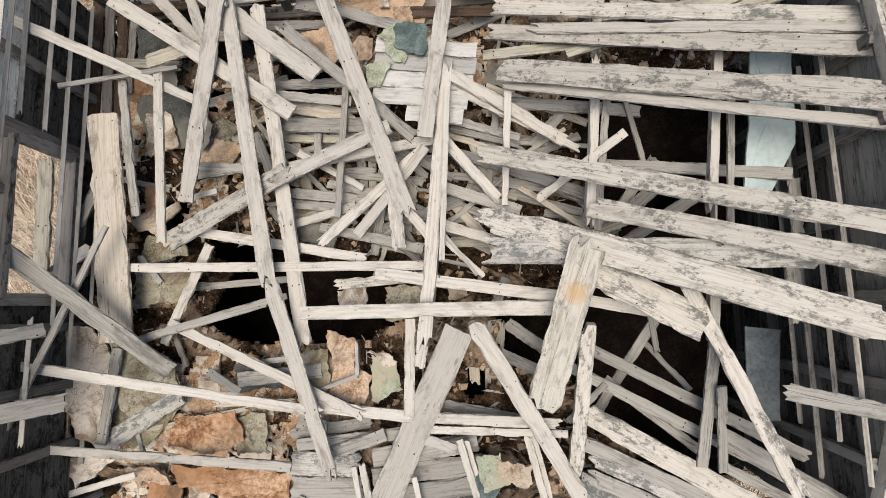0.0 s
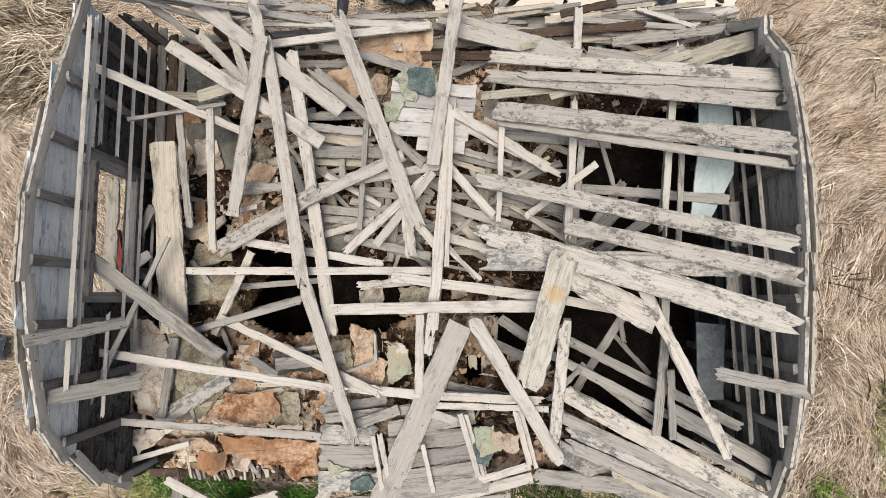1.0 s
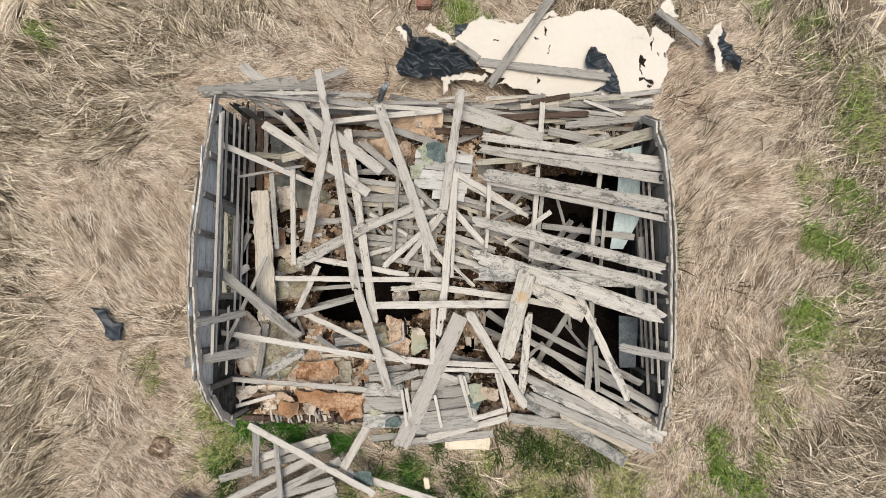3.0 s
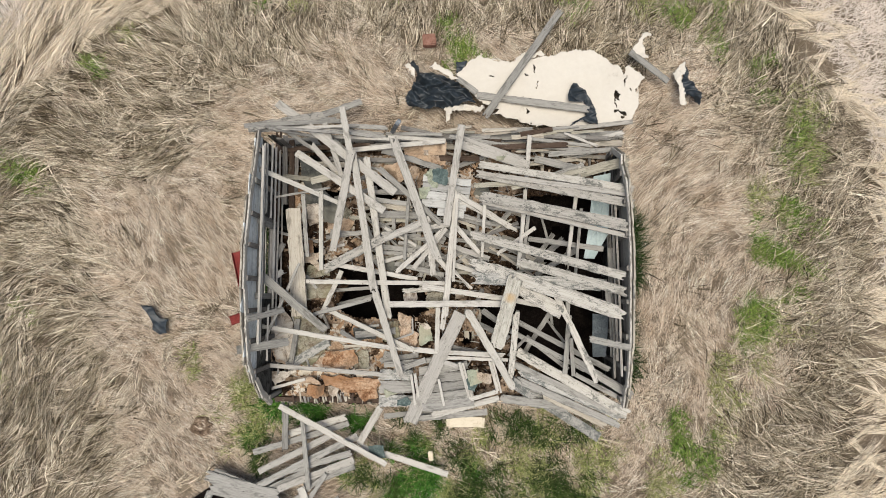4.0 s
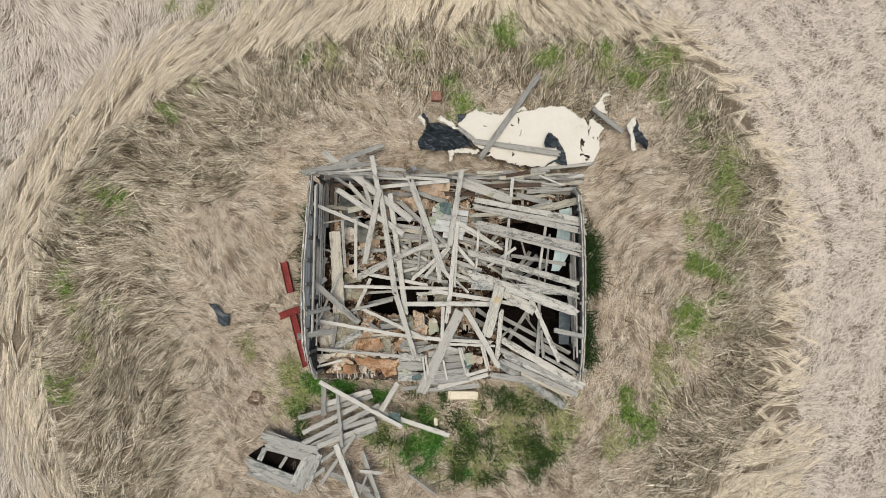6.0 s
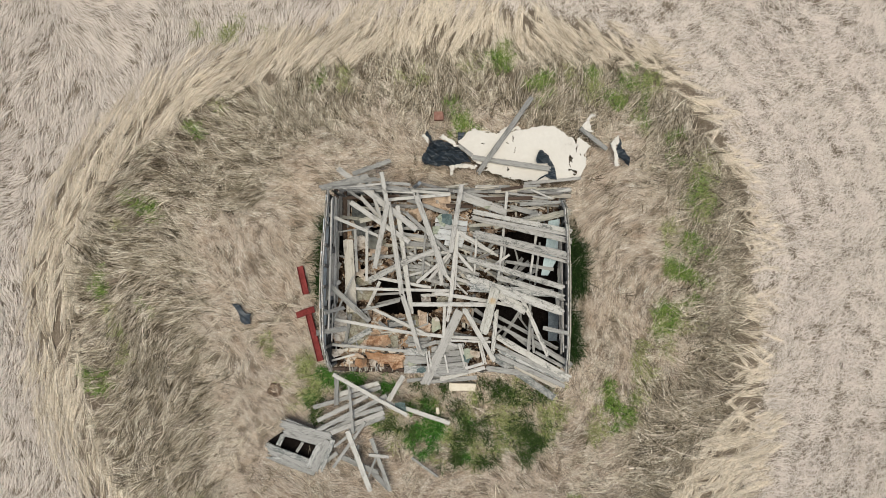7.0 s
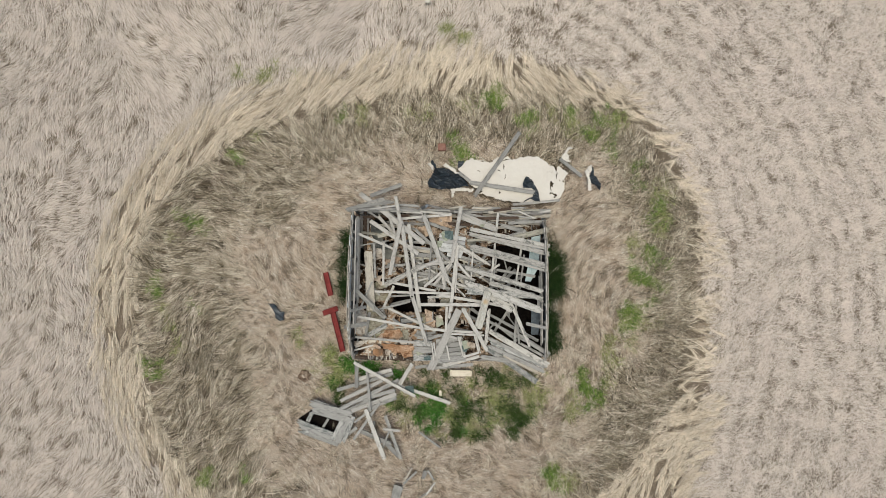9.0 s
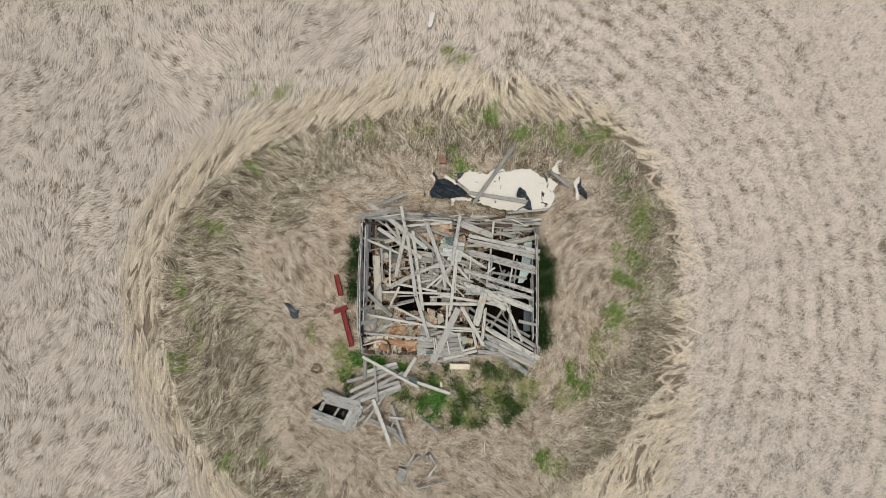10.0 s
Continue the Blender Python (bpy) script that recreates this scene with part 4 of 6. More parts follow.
slab("plaster", 1.55, [(-1.38, 2.35), (-1.07, 2.40), (-1.01, 2.07), (-1.31, 1.90)])
slab("felt", 1.50, [(0.22, 2.01), (0.43, 1.93), (0.39, 1.77), (0.15, 1.82)])
slab("plaster", 1.50, [(0.12, 1.79), (0.36, 1.74), (0.32, 1.59), (0.15, 1.65)])
slab("rust", 1.55, [(-2.70, 1.05), (-2.60, 1.06), (-2.59, 0.81), (-2.68, 0.80)])
slab("plaster", 1.50, [(-2.41, 1.52), (-1.89, 1.37), (-2.02, 1.13), (-2.33, 1.19)])
slab("pale", 1.52, [(-0.19, 0.19), (-0.07, 0.22), (-0.01, 0.08), (-0.16, 0.06)])
slab("teal", 0.44, [(-1.84, -2.64), (-1.55, -2.62), (-1.52, -2.86), (-1.80, -2.88)])
slab("bluepaint", 1.95, [(2.06, 1.99), (2.33, 2.04), (2.24, 1.05), (2.16, 0.92), (2.01, 0.67), (1.85, 0.68), (1.96, 1.22)])
slab("bluedark", 1.30, [(2.11, -0.20), (2.38, -0.23), (2.31, -0.91), (2.09, -0.91)])

# ---- ground ----
def lay(x, y):
    """The ground's height; works on numbers and on arrays."""
    return 0.035 * np.sin(0.7 * x + 1.3 * np.sin(0.4 * y)) + 0.03 * np.sin(0.9 * y - 1.1 * np.sin(0.5 * x)) + 0.012 * np.sin(2.9 * x + 1.7 * y)


RING = (-1.73, 0.28)
# from east, anticlockwise, every 20 degrees: inner edge and outer edge of the flattened ring, and the lie of its straw
RING_IN = [9.1, 9.6, 9.3, 7.8, 6.9, 6.8, 7.2, 8.2, 9.4, 9.6, 9.4, 9.3, 9.2, 9.1, 8.9, 8.8, 8.6, 9.1]
RING_OUT = [9.9, 10.3, 10.3, 9.5, 8.6, 8.3, 8.7, 9.8, 10.9, 11.4, 10.8, 10.4, 10.4, 10.4, 10.6, 10.9, 11.0, 10.4]
RING_LIE = [-8, -15, -25, -55, 65, 54, 42, 48, 66, 82, 102, 120, 135, 20, 50, 62, 62, 20]


def ring(table, theta):
    k = np.mod(theta / radians(20), 18)
    i = np.floor(k).astype(int)
    t = np.array(table, float)
    return t[i % 18] * (1 - (k - i)) + t[(i + 1) % 18] * (k - i)


def ring_lie(theta):
    a = np.radians(np.array(RING_LIE, float)) * 2
    return np.arctan2(ring(np.sin(a), theta), ring(np.cos(a), theta)) / 2


def swell(x, y, s, seed):
    """A cheap smooth random field between about -1 and 1."""
    r = np.random.RandomState(seed)
    out = 0
    for k in range(6):
        a, p, f = r.rand() * 6.28, r.rand() * 6.28, s * (0.6 + 1.4 * r.rand())
        out = out + np.sin(f * (x * np.cos(a) + y * np.sin(a)) + p)
    return out / 3.0


# what keeps the grass away: the house and the torn white sheet
SHEET_EDGE = [(-0.19, 4.47), (-0.07, 4.54), (0.08, 4.74), (0.27, 4.82), (0.46, 4.80), (0.70, 4.77), (0.89, 4.71), (0.98, 4.73), (1.13, 4.87), (1.32, 4.82), (1.51, 4.89), (1.69, 4.80), (1.88, 4.85), (2.07, 4.90), (2.31, 4.92), (2.58, 4.85), (2.81, 4.69), (2.99, 4.59), (3.08, 4.41), (3.18, 4.58), (3.35, 4.45), (3.51, 4.32), (3.39, 4.21), (3.36, 3.97), (3.32, 3.73), (3.25, 3.54), (3.13, 3.42), (2.85, 3.38), (2.58, 3.36), (2.30, 3.32), (1.93, 3.34), (1.66, 3.34), (1.29, 3.40), (1.01, 3.50), (0.73, 3.58), (0.54, 3.64), (0.68, 3.71), (0.49, 3.78), (0.31, 3.91), (0.12, 4.09), (0.03, 4.27)]


# ---- more broken plaster in the south-west corner and along the west side ----
crumb = random.Random(5150)
for k in range(34):
    x, y = (crumb.uniform(-3.0, -1.1), crumb.uniform(-1.5, -0.35)) if k % 3 else (crumb.uniform(-3.0, -0.2), crumb.uniform(0.6, 2.5))
    if any(inside(x, y, h) for h in HOLES):
        continue
    size, spin = crumb.uniform(0.06, 0.17), crumb.uniform(0, 6)
    corners = 5 + k % 3
    slab(crumb.choice(["plaster", "plaster", "pale", "moss", "rust"]), deck_height(x, y) + 0.05, [(x + size * crumb.uniform(0.6, 1.3) * math.cos(spin + q * 6.283 / corners), y + size * crumb.uniform(0.5, 1.1) * math.sin(spin + q * 6.283 / corners)) for q in range(corners)])

# ---- loose laths and splinters in the middle ----
laths = random.Random(404)
for k in range(120):
    x, y = laths.uniform(-1.7, 0.95), laths.uniform(0.35, 1.75)
    if k % 6 == 0:
        x, y = laths.uniform(-2.9, -1.5), laths.uniform(-1.2, 2.2)
    if k % 9 == 0:
        x, y = laths.uniform(-2.8, 2.2), laths.uniform(2.3, 2.75)
    if any(inside(x, y, h) for h in HOLES) or (-0.75 < x < 0.15 and 1.45 < y < 2.15):
        continue
    turn = laths.gauss(-8, 16) if laths.random() < 0.6 else laths.uniform(0, 180)
    half = laths.uniform(0.14, 0.5)
    dx, dy = half * math.cos(radians(turn)), half * math.sin(radians(turn))
    z = deck_height(x, y) + 0.03 + 0.11 * laths.random()
    board("lath" if laths.random() < 0.5 else "batten", laths.choice(["grey", "grey", "brown", "dark", "olive"]), (x - dx, y - dy, z), (x + dx, y + dy, z + laths.uniform(-0.02, 0.05)), laths.uniform(0.03, 0.085))


for k in range(16):
    x, y = laths.uniform(-2.9, 2.2), laths.uniform(2.35, 2.95)
    half = laths.uniform(0.3, 0.8)
    turn = radians(laths.gauss(0, 7))
    z = 1.36 + 0.05 * (k % 5)
    board("batten" if k % 3 else "board", laths.choice(["grey", "rotten", "dark", "brown"]), (x - half * math.cos(turn), y - half * math.sin(turn), z), (x + half * math.cos(turn), y + half * math.sin(turn), z + laths.uniform(-0.03, 0.05)), laths.uniform(0.04, 0.10))


for k in range(44):
    x = -3.05 + 0.034 * k + laths.uniform(-0.03, 0.03)
    if inside(x, -1.55, HOLES[8]) or laths.random() < 0.12:
        continue
    top = -1.36 - 0.22 * laths.random()
    board("lath", laths.choice(["brown", "grey", "rotten", "rotten", "dark", "olive"]), (x + laths.uniform(-0.07, 0.07), top, 1.22 - 0.1 * laths.random()), (x, -1.68 - 0.08 * laths.random(), 1.02 + 0.06 * laths.random()), laths.uniform(0.016, 0.045))
for k in range(14):
    x = -0.2 + 0.17 * k + laths.uniform(-0.1, 0.1)
    y = 2.86 + laths.uniform(-0.06, 0.1)
    board("batten", laths.choice(["rotten", "brown", "grey", "olive"]), (x - 0.25, y, 1.40 + 0.03 * (k % 3)), (x + 0.3, y + laths.uniform(-0.08, 0.08), 1.42 + 0.03 * (k % 3)), laths.uniform(0.04, 0.09))


def bits(name, label, count, size, material, seed, long=1.0):
    """A litter of small angular pieces on the deck, one mesh."""
    rng = random.Random(seed)
    verts, faces = [], []
    for _ in range(count):
        x, y = rng.uniform(-3.1, 2.3), rng.uniform(-1.5, 2.65)
        if any(inside(x, y, h) for h in HOLES):
            continue
        s = size * (0.4 + rng.random() ** 2 * 1.4)
        m = Matrix.Translation((x, y, deck_height(x, y) + s * 0.15)) @ Euler((rng.gauss(0, 0.3), rng.gauss(0, 0.3), rng.random() * 6.28)).to_matrix().to_4x4()
        b = len(verts)
        for k in range(8):
            p = Vector(((k & 1) - 0.5, (k >> 1 & 1) - 0.5, (k >> 2) - 0.5))
            p = Vector((p.x * s * long, p.y * s * (0.7 if long == 1 else 0.35), p.z * s * (0.5 if long == 1 else 0.2))) * (0.7 + 0.6 * rng.random())
            verts.append(tuple(m @ p))
        faces += [tuple(b + i for i in f) for f in ((0, 2, 3, 1), (4, 5, 7, 6), (0, 1, 5, 4), (2, 6, 7, 3), (0, 4, 6, 2), (1, 3, 7, 5))]
    return tagged(link_mesh(name, verts, faces, material), label, "rubble", "", "stuff")


bits("plaster_crumbs", "crumbled tan plaster scattered over the fallen ceiling", 1700, 0.035, PLASTER, 1)
bits("dark_crumbs", "dark brown crumbs of rotten wood and dirt", 1800, 0.03, ROTTEN, 2)
bits("wood_splinters", "short pale wood splinters scattered on the rubble", 1300, 0.03, GREY, 3, 4.0)


def boarded_panel(name, label, rows, width, z0, z1, material, jag=0.015):
    """A roof section of parallel boards fallen in one piece."""
    panel = empty(name, label, "panel")
    rng = random.Random(len(label))
    for (xa, ya), (xb, yb) in rows:
        stick("panel_board", rng, (xa, ya, z0), (xb, yb, z1), width, 0.02, material, panel, (rng.random() - 0.5) * 3, jag, 0.0, 4, 6)
    return panel


WHITEBOARD = wood("whitewashed_wood", (0.25, 0.24, 0.22), (0.37, 0.36, 0.335), (0.44, 0.43, 0.405), (0.20, 0.19, 0.168), 0.64, crack=0.25)
boarded_panel("white_boarding", "section of white-grey tongue-and-groove boarding with peeled green shingles", [((-0.68, 2.06), (0.11, 1.95)), ((-0.69, 1.925), (0.10, 1.815)), ((-0.71, 1.79), (0.07, 1.68)), ((-0.71, 1.655), (0.03, 1.545)), ((-0.45, 1.49), (-0.01, 1.43))], 0.132, 1.775, 1.795, WHITEBOARD, 0.004)
boarded_panel("grey_boarding", "fallen section of grey roof boarding framed by pale trim", [((-0.79, -1.13), (0.02, -1.02)), ((-0.79, -1.28), (0.06, -1.17)), ((-0.76, -1.43), (0.08, -1.32)), ((-0.73, -1.58), (0.11, -1.47)), ((-0.73, -1.72), (0.12, -1.61))], 0.14, 1.50, 1.48, GREY)

METAL = Nodes("galvanised_metal", 0.5)
METAL.bsdf.inputs["Metallic"].default_value = 0.6
METAL = METAL.finish(METAL.ramp(METAL.noise(METAL.place((1, 6, 6)), 5, 6), [(0.3, (0.06, 0.07, 0.08)), (0.6, (0.2, 0.215, 0.23))]))
post = stick("flue_pipe", dice, (-1.05, 2.9, 2.1), (-1.3, 2.97, 1.3), 0.11, 0.07, METAL, None, 20, 0.01)
tagged(post, "blue-grey metal flue stub leaning at the north wall", "pipe")


# ---- the yard: torn sheet, plastic, planks, scrap ----
WHITESHEET = earth("white_sheeting", [(0.28, (0.34, 0.30, 0.25)), (0.4, (0.51, 0.465, 0.40)), (0.7, (0.56, 0.52, 0.455))], 1.5, 12.0, 0.004, None)
BLACKPLASTIC = Nodes("black_plastic", 0.5)
BLACKPLASTIC.bsdf.inputs["Specular IOR Level"].default_value = 0.45
BLACKPLASTIC = BLACKPLASTIC.finish(BLACKPLASTIC.ramp(BLACKPLASTIC.noise(BLACKPLASTIC.place((1, 1, 1)), 9, 5), [(0.35, (0.008, 0.011, 0.014)), (0.65, (0.022, 0.03, 0.038))]))
REDPAINT = earth("rusty_red_paint", [(0.34, (0.05, 0.016, 0.012)), (0.5, (0.15, 0.028, 0.026)), (0.68, (0.23, 0.06, 0.05))], 7.0, 40.0, 0.003, None, True)
BRICK = earth("old_brick", [(0.34, (0.10, 0.05, 0.036)), (0.52, (0.22, 0.115, 0.085)), (0.7, (0.33, 0.21, 0.165))], 12.0, 60.0, 0.004, None, True)
FOAM = earth("cream_foam", [(0.3, (0.3, 0.25, 0.18)), (0.46, (0.54, 0.47, 0.36)), (0.7, (0.62, 0.56, 0.45))], 8.0, 40.0, 0.006, None, True)


def facet(x, y, size, seed):
    """The height of a creased sheet: flat triangles between random corners."""
    u, v = x / size + 0.5 * y / size, y / size
    i, j = math.floor(u), math.floor(v)
    u, v = u - i, v - j
    up = lambda p, q: noise.cell(Vector((p + 0.5, q + 0.5, seed + 0.5)))
    if u + v < 1:
        return up(i, j) * (1 - u - v) + up(i + 1, j) * u + up(i, j + 1) * v
    return up(i + 1, j + 1) * (u + v - 1) + up(i + 1, j) * (1 - v) + up(i, j + 1) * (1 - u)


def crumpled(name, label, category, outline, z, amp, freq, material, cell=0.035, holes=(), seed=0.0, ridge=True, facets=0.0):
    """A cloth or film over the ground: a fine grid inside an outline, folded by noise."""
    xs, ys = [p[0] for p in outline], [p[1] for p in outline]
    x0, y0 = min(xs), min(ys)
    nx, ny = int((max(xs) - x0) / cell) + 2, int((max(ys) - y0) / cell) + 2
    index, verts, faces = {}, [], []

    def corner(i, j):
        if (i, j) not in index:
            x, y = x0 + i * cell, y0 + j * cell
            h = 0.0
            if facets:
                wx, wy = x + 0.05 * noise.noise(Vector((x * 4, y * 4, seed))), y + 0.05 * noise.noise(Vector((x * 4, y * 4, seed + 5)))
                h = facet(wx, wy, facets, seed) + 0.45 * facet(wx * 0.8 + wy * 0.6, wy * 0.8 - wx * 0.6, facets * 0.43, seed + 3)
            for o in () if facets else (1.0, 2.1, 4.3):
                v = noise.noise(Vector((x * freq * o + seed, y * freq * o, seed)))
                h += (1 - 2 * abs(v) if ridge else v) / o
            x += 0.4 * cell * noise.noise(Vector((x * 9, y * 9, 1)))
            y += 0.4 * cell * noise.noise(Vector((x * 9, y * 9, 7)))
            index[i, j] = len(verts)
            verts.append((x, y, float(lay(x, y)) + z + amp * h))
        return index[i, j]

    for i in range(nx):
        for j in range(ny):
            x, y = x0 + (i + 0.5) * cell, y0 + (j + 0.5) * cell
            near, rough = (0.025, 0.008) if facets else (0.06, 0.03)
            rx = x + near * noise.noise(Vector((x * 5, y * 5, seed))) + rough * noise.noise(Vector((x * 17, y * 17, seed)))
            ry = y + near * noise.noise(Vector((x * 5, y * 5, seed + 9))) + rough * noise.noise(Vector((x * 17, y * 17, seed + 9)))
            if inside(rx, ry, outline) and not any(inside(rx, ry, h) for h in holes):
                faces.append((corner(i, j), corner(i + 1, j), corner(i + 1, j + 1), corner(i, j + 1)))
    ob = link_mesh(name, verts, faces, material, None, "", True)
    mod = ob.modifiers.new("thickness", "SOLIDIFY")
    mod.thickness = 0.006
    return tagged(ob, label, category)


def tear(x, y, a, b, turn):
    return [(x + a * math.cos(t) * math.cos(turn) - b * math.sin(t) * math.sin(turn), y + a * math.cos(t) * math.sin(turn) + b * math.sin(t) * math.cos(turn)) for t in np.linspace(0, 5.6, 9)]


crumpled("white_sheet", "torn white plastic sheeting lying over a low mound behind the house", "sheeting", SHEET_EDGE, 0.32, 0.035, 1.4, WHITESHEET, 0.0125,
         [tear(2.96, 3.95, 0.035, 0.12, 0.1), tear(2.94, 3.78, 0.015, 0.1, 0.0), tear(2.92, 3.62, 0.07, 0.03, 0.5), tear(3.04, 3.6, 0.07, 0.04, -0.5), tear(3.0, 3.52, 0.05, 0.02, 0.2), tear(3.12, 4.27, 0.014, 0.13, -0.15), tear(3.2, 4.1, 0.02, 0.05, 0.4),
          tear(1.15, 3.94, 0.014, 0.09, 0.35), tear(1.22, 3.68, 0.012, 0.06, 0.0), tear(1.42, 4.22, 0.012, 0.05, 0.2), tear(1.38, 4.55, 0.014, 0.08, 0.0), tear(0.55, 4.4, 0.04, 0.016, 0.1), tear(1.21, 4.43, 0.04, 0.016, -0.4), tear(0.62, 4.74, 0.07, 0.025, -0.1),
          tear(1.42, 4.78, 0.14, 0.012, 0.1), tear(1.62, 4.82, 0.05, 0.03, 0.3), tear(3.33, 4.05, 0.03, 0.05, 0.2)], 2.0, False)
crumpled("black_tarp", "crumpled black plastic film at the edge of the white sheeting", "plastic film", [(-1.19, 4.06), (-1.03, 4.28), (-0.95, 4.48), (-1.07, 4.71), (-1.03, 4.83), (-0.91, 4.63), (-0.88, 4.48), (-0.64, 4.54), (-0.40, 4.41), (-0.12, 4.30), (0.07, 4.10), (0.24, 3.87), (-0.02, 3.86), (-0.41, 3.79), (-0.88, 3.81), (-1.12, 3.87)], 0.36, 0.15, 3.0, BLACKPLASTIC, 0.014, (), 4.0, True, 0.17)
crumpled("black_film", "strip of crumpled black plastic film on the white sheeting", "plastic film", [(2.10, 4.19), (2.28, 4.11), (2.35, 3.91), (2.50, 3.67), (2.52, 3.33), (2.37, 3.34), (2.22, 3.44), (1.96, 3.31), (2.13, 3.44), (2.32, 3.50), (2.32, 3.74), (2.28, 3.81), (2.00, 3.80), (1.99, 3.92), (2.04, 4.11)], 0.40, 0.09, 3.4, BLACKPLASTIC, 0.012, (), 7.0, True, 0.17)
crumpled("black_film", "twisted black plastic film caught in the grass", "plastic film", [(4.33, 4.60), (4.37, 4.26), (4.56, 3.99), (4.55, 3.74), (4.41, 3.94), (4.21, 4.06), (4.20, 4.22)], 0.24, 0.08, 3.4, BLACKPLASTIC, 0.012, (), 9.0, True, 0.17)
crumpled("white_scrap", "twisted scrap of white plastic sheeting in the grass", "sheeting", [(4.05, 4.41), (4.21, 4.57), (4.33, 4.61), (4.25, 4.35), (4.17, 4.16), (4.27, 3.96), (4.23, 3.73), (4.14, 3.73), (4.10, 4.02)], 0.26, 0.05, 3.0, WHITESHEET, 0.02, (), 5.0)
crumpled("white_scrap", "fold of white plastic sheeting beside the black film", "sheeting", [(-0.41, 3.81), (-0.24, 3.84), (0.07, 3.85), (0.40, 3.76), (0.26, 3.68), (0.02, 3.71), (-0.22, 3.71), (-0.29, 3.59), (-0.35, 3.50), (-0.38, 3.64)], 0.30, 0.05, 3.0, WHITESHEET, 0.02, (), 6.0)
crumpled("white_scrap", "strip of white sheeting folded over the black film", "sheeting", [(-0.66, 4.56), (-0.56, 4.61), (-0.32, 4.46), (-0.12, 4.28), (-0.23, 4.26), (-0.44, 4.41)], 0.56, 0.03, 3.0, WHITESHEET, 0.014, (), 3.0)
crumpled("white_scrap", "edge of white sheeting beside the black film", "sheeting", [(-1.17, 4.65), (-1.12, 4.66), (-0.99, 4.53), (-1.01, 4.37), (-1.13, 4.54)], 0.46, 0.03, 3.0, WHITESHEET, 0.014, (), 3.5)
crumpled("white_scrap", "pale folded scrap of sheeting over dry grass", "sheeting", [(3.25, 4.85), (3.40, 5.04), (3.59, 5.24), (3.68, 5.18), (3.49, 5.04), (3.53, 4.87), (3.59, 4.67), (3.43, 4.72)], 0.26, 0.05, 3.0, WHITESHEET, 0.02, (), 8.0)
crumpled("black_film", "scrap of black plastic under the white sheeting", "plastic film", [(-0.16, 4.78), (0.07, 4.79), (-0.02, 4.62), (-0.11, 4.54), (-0.17, 4.57)], 0.24, 0.05, 3.4, BLACKPLASTIC, 0.012, (), 13.0, True, 0.17)
crumpled("black_rag", "crumpled black plastic rag lying in the dry grass", "rag", [(-6.5, -0.05), (-6.3, -0.08), (-6.12, -0.3), (-5.98, -0.34), (-5.98, -0.6), (-6.12, -0.62), (-6.25, -0.52), (-6.33, -0.25)], 0.16, 0.06, 4.0, BLACKPLASTIC, 0.014, (), 11.0, True, 0.21)


def yard_board(kind, style, a, b, width):
    ob = board(kind, style, a, b, width)
    words = {"board": "{} plank in the heap beside the house", "batten": "narrow {} slat in the heap beside the house"}
    return tagged(ob, words[kind].format(WORDS[style]), "", "heap of planks")


tagged(board("board", "grey", (0.37, 3.49, 0.58), (1.93, 5.76, 0.30), 0.14), "long grey plank lying across the white sheeting", "plank", "planks on the sheeting")
tagged(board("board", "grey", (0.24, 4.00, 0.43), (2.38, 3.64, 0.46), 0.15), "grey plank lying flat on the white sheeting", "plank", "planks on the sheeting")
tagged(board("board", "grey", (3.21, 4.80, 0.38), (3.95, 4.22, 0.28), 0.12), "grey plank in the grass past the white sheeting", "plank", "planks on the sheeting")
tagged(board("board", "grey", (-3.05, 3.52, 0.62), (-2.03, 3.94, 0.45), 0.14), "grey plank leaning off the north wall into the grass", "plank")
tagged(board("board", "pale", (1.64, 3.24, 0.47), (3.19, 3.39, 0.43), 0.09), "splintered pale board along the edge of the white sheeting", "board")
tagged(board("board", "grey", (-0.14, 4.33, 0.50), (0.24, 4.04, 0.46), 0.10), "short grey plank end under the white sheeting", "plank", "planks on the sheeting")


def block(name, label, category, at, size, turn, material, rough=0.02, seed=1):
    """A worn block: a bevelled box with uneven corners."""
    rng = random.Random(seed)
    bm = bmesh.new()
    bmesh.ops.create_cube(bm, size=1)
    bmesh.ops.bevel(bm, geom=bm.edges[:], offset=0.07, segments=2, affect="EDGES")
    for v in bm.verts:
        v.co = Vector((v.co.x * size[0], v.co.y * size[1], v.co.z * size[2])) + Vector((rng.random() - 0.5, rng.random() - 0.5, rng.random() - 0.5)) * rough
    me = bpy.data.meshes.new(name)
    bm.to_mesh(me)
    bm.free()
    me.materials.append(material)
    ob = new(name, me)
    ob.matrix_basis = pose(*at, 0, 0, turn)
    return tagged(ob, label, category)


block("brick_lump", "weathered reddish brown brick block in the grass", "brick", (-0.71, 5.29, 0.16), (0.27, 0.24, 0.14), 4, BRICK, 0.015, 3)
block("foam_slab", "cream foam slab lying at the foot of the south wall", "slab", (-0.05, -2.24, 0.20), (0.72, 0.2, 0.12), -1, FOAM, 0.03, 4)
block("foam_chip", "small cream chip lying in the grass", "chip", (-0.71, -2.89, 0.16), (0.08, 0.17, 0.05), 8, FOAM, 0.02, 5)
block("white_marker", "white board lying far out in the dry field", "board", (-1.19, 10.78, 0.22), (0.17, 0.62, 0.03), -13, WHITESHEET, 0.01, 6)


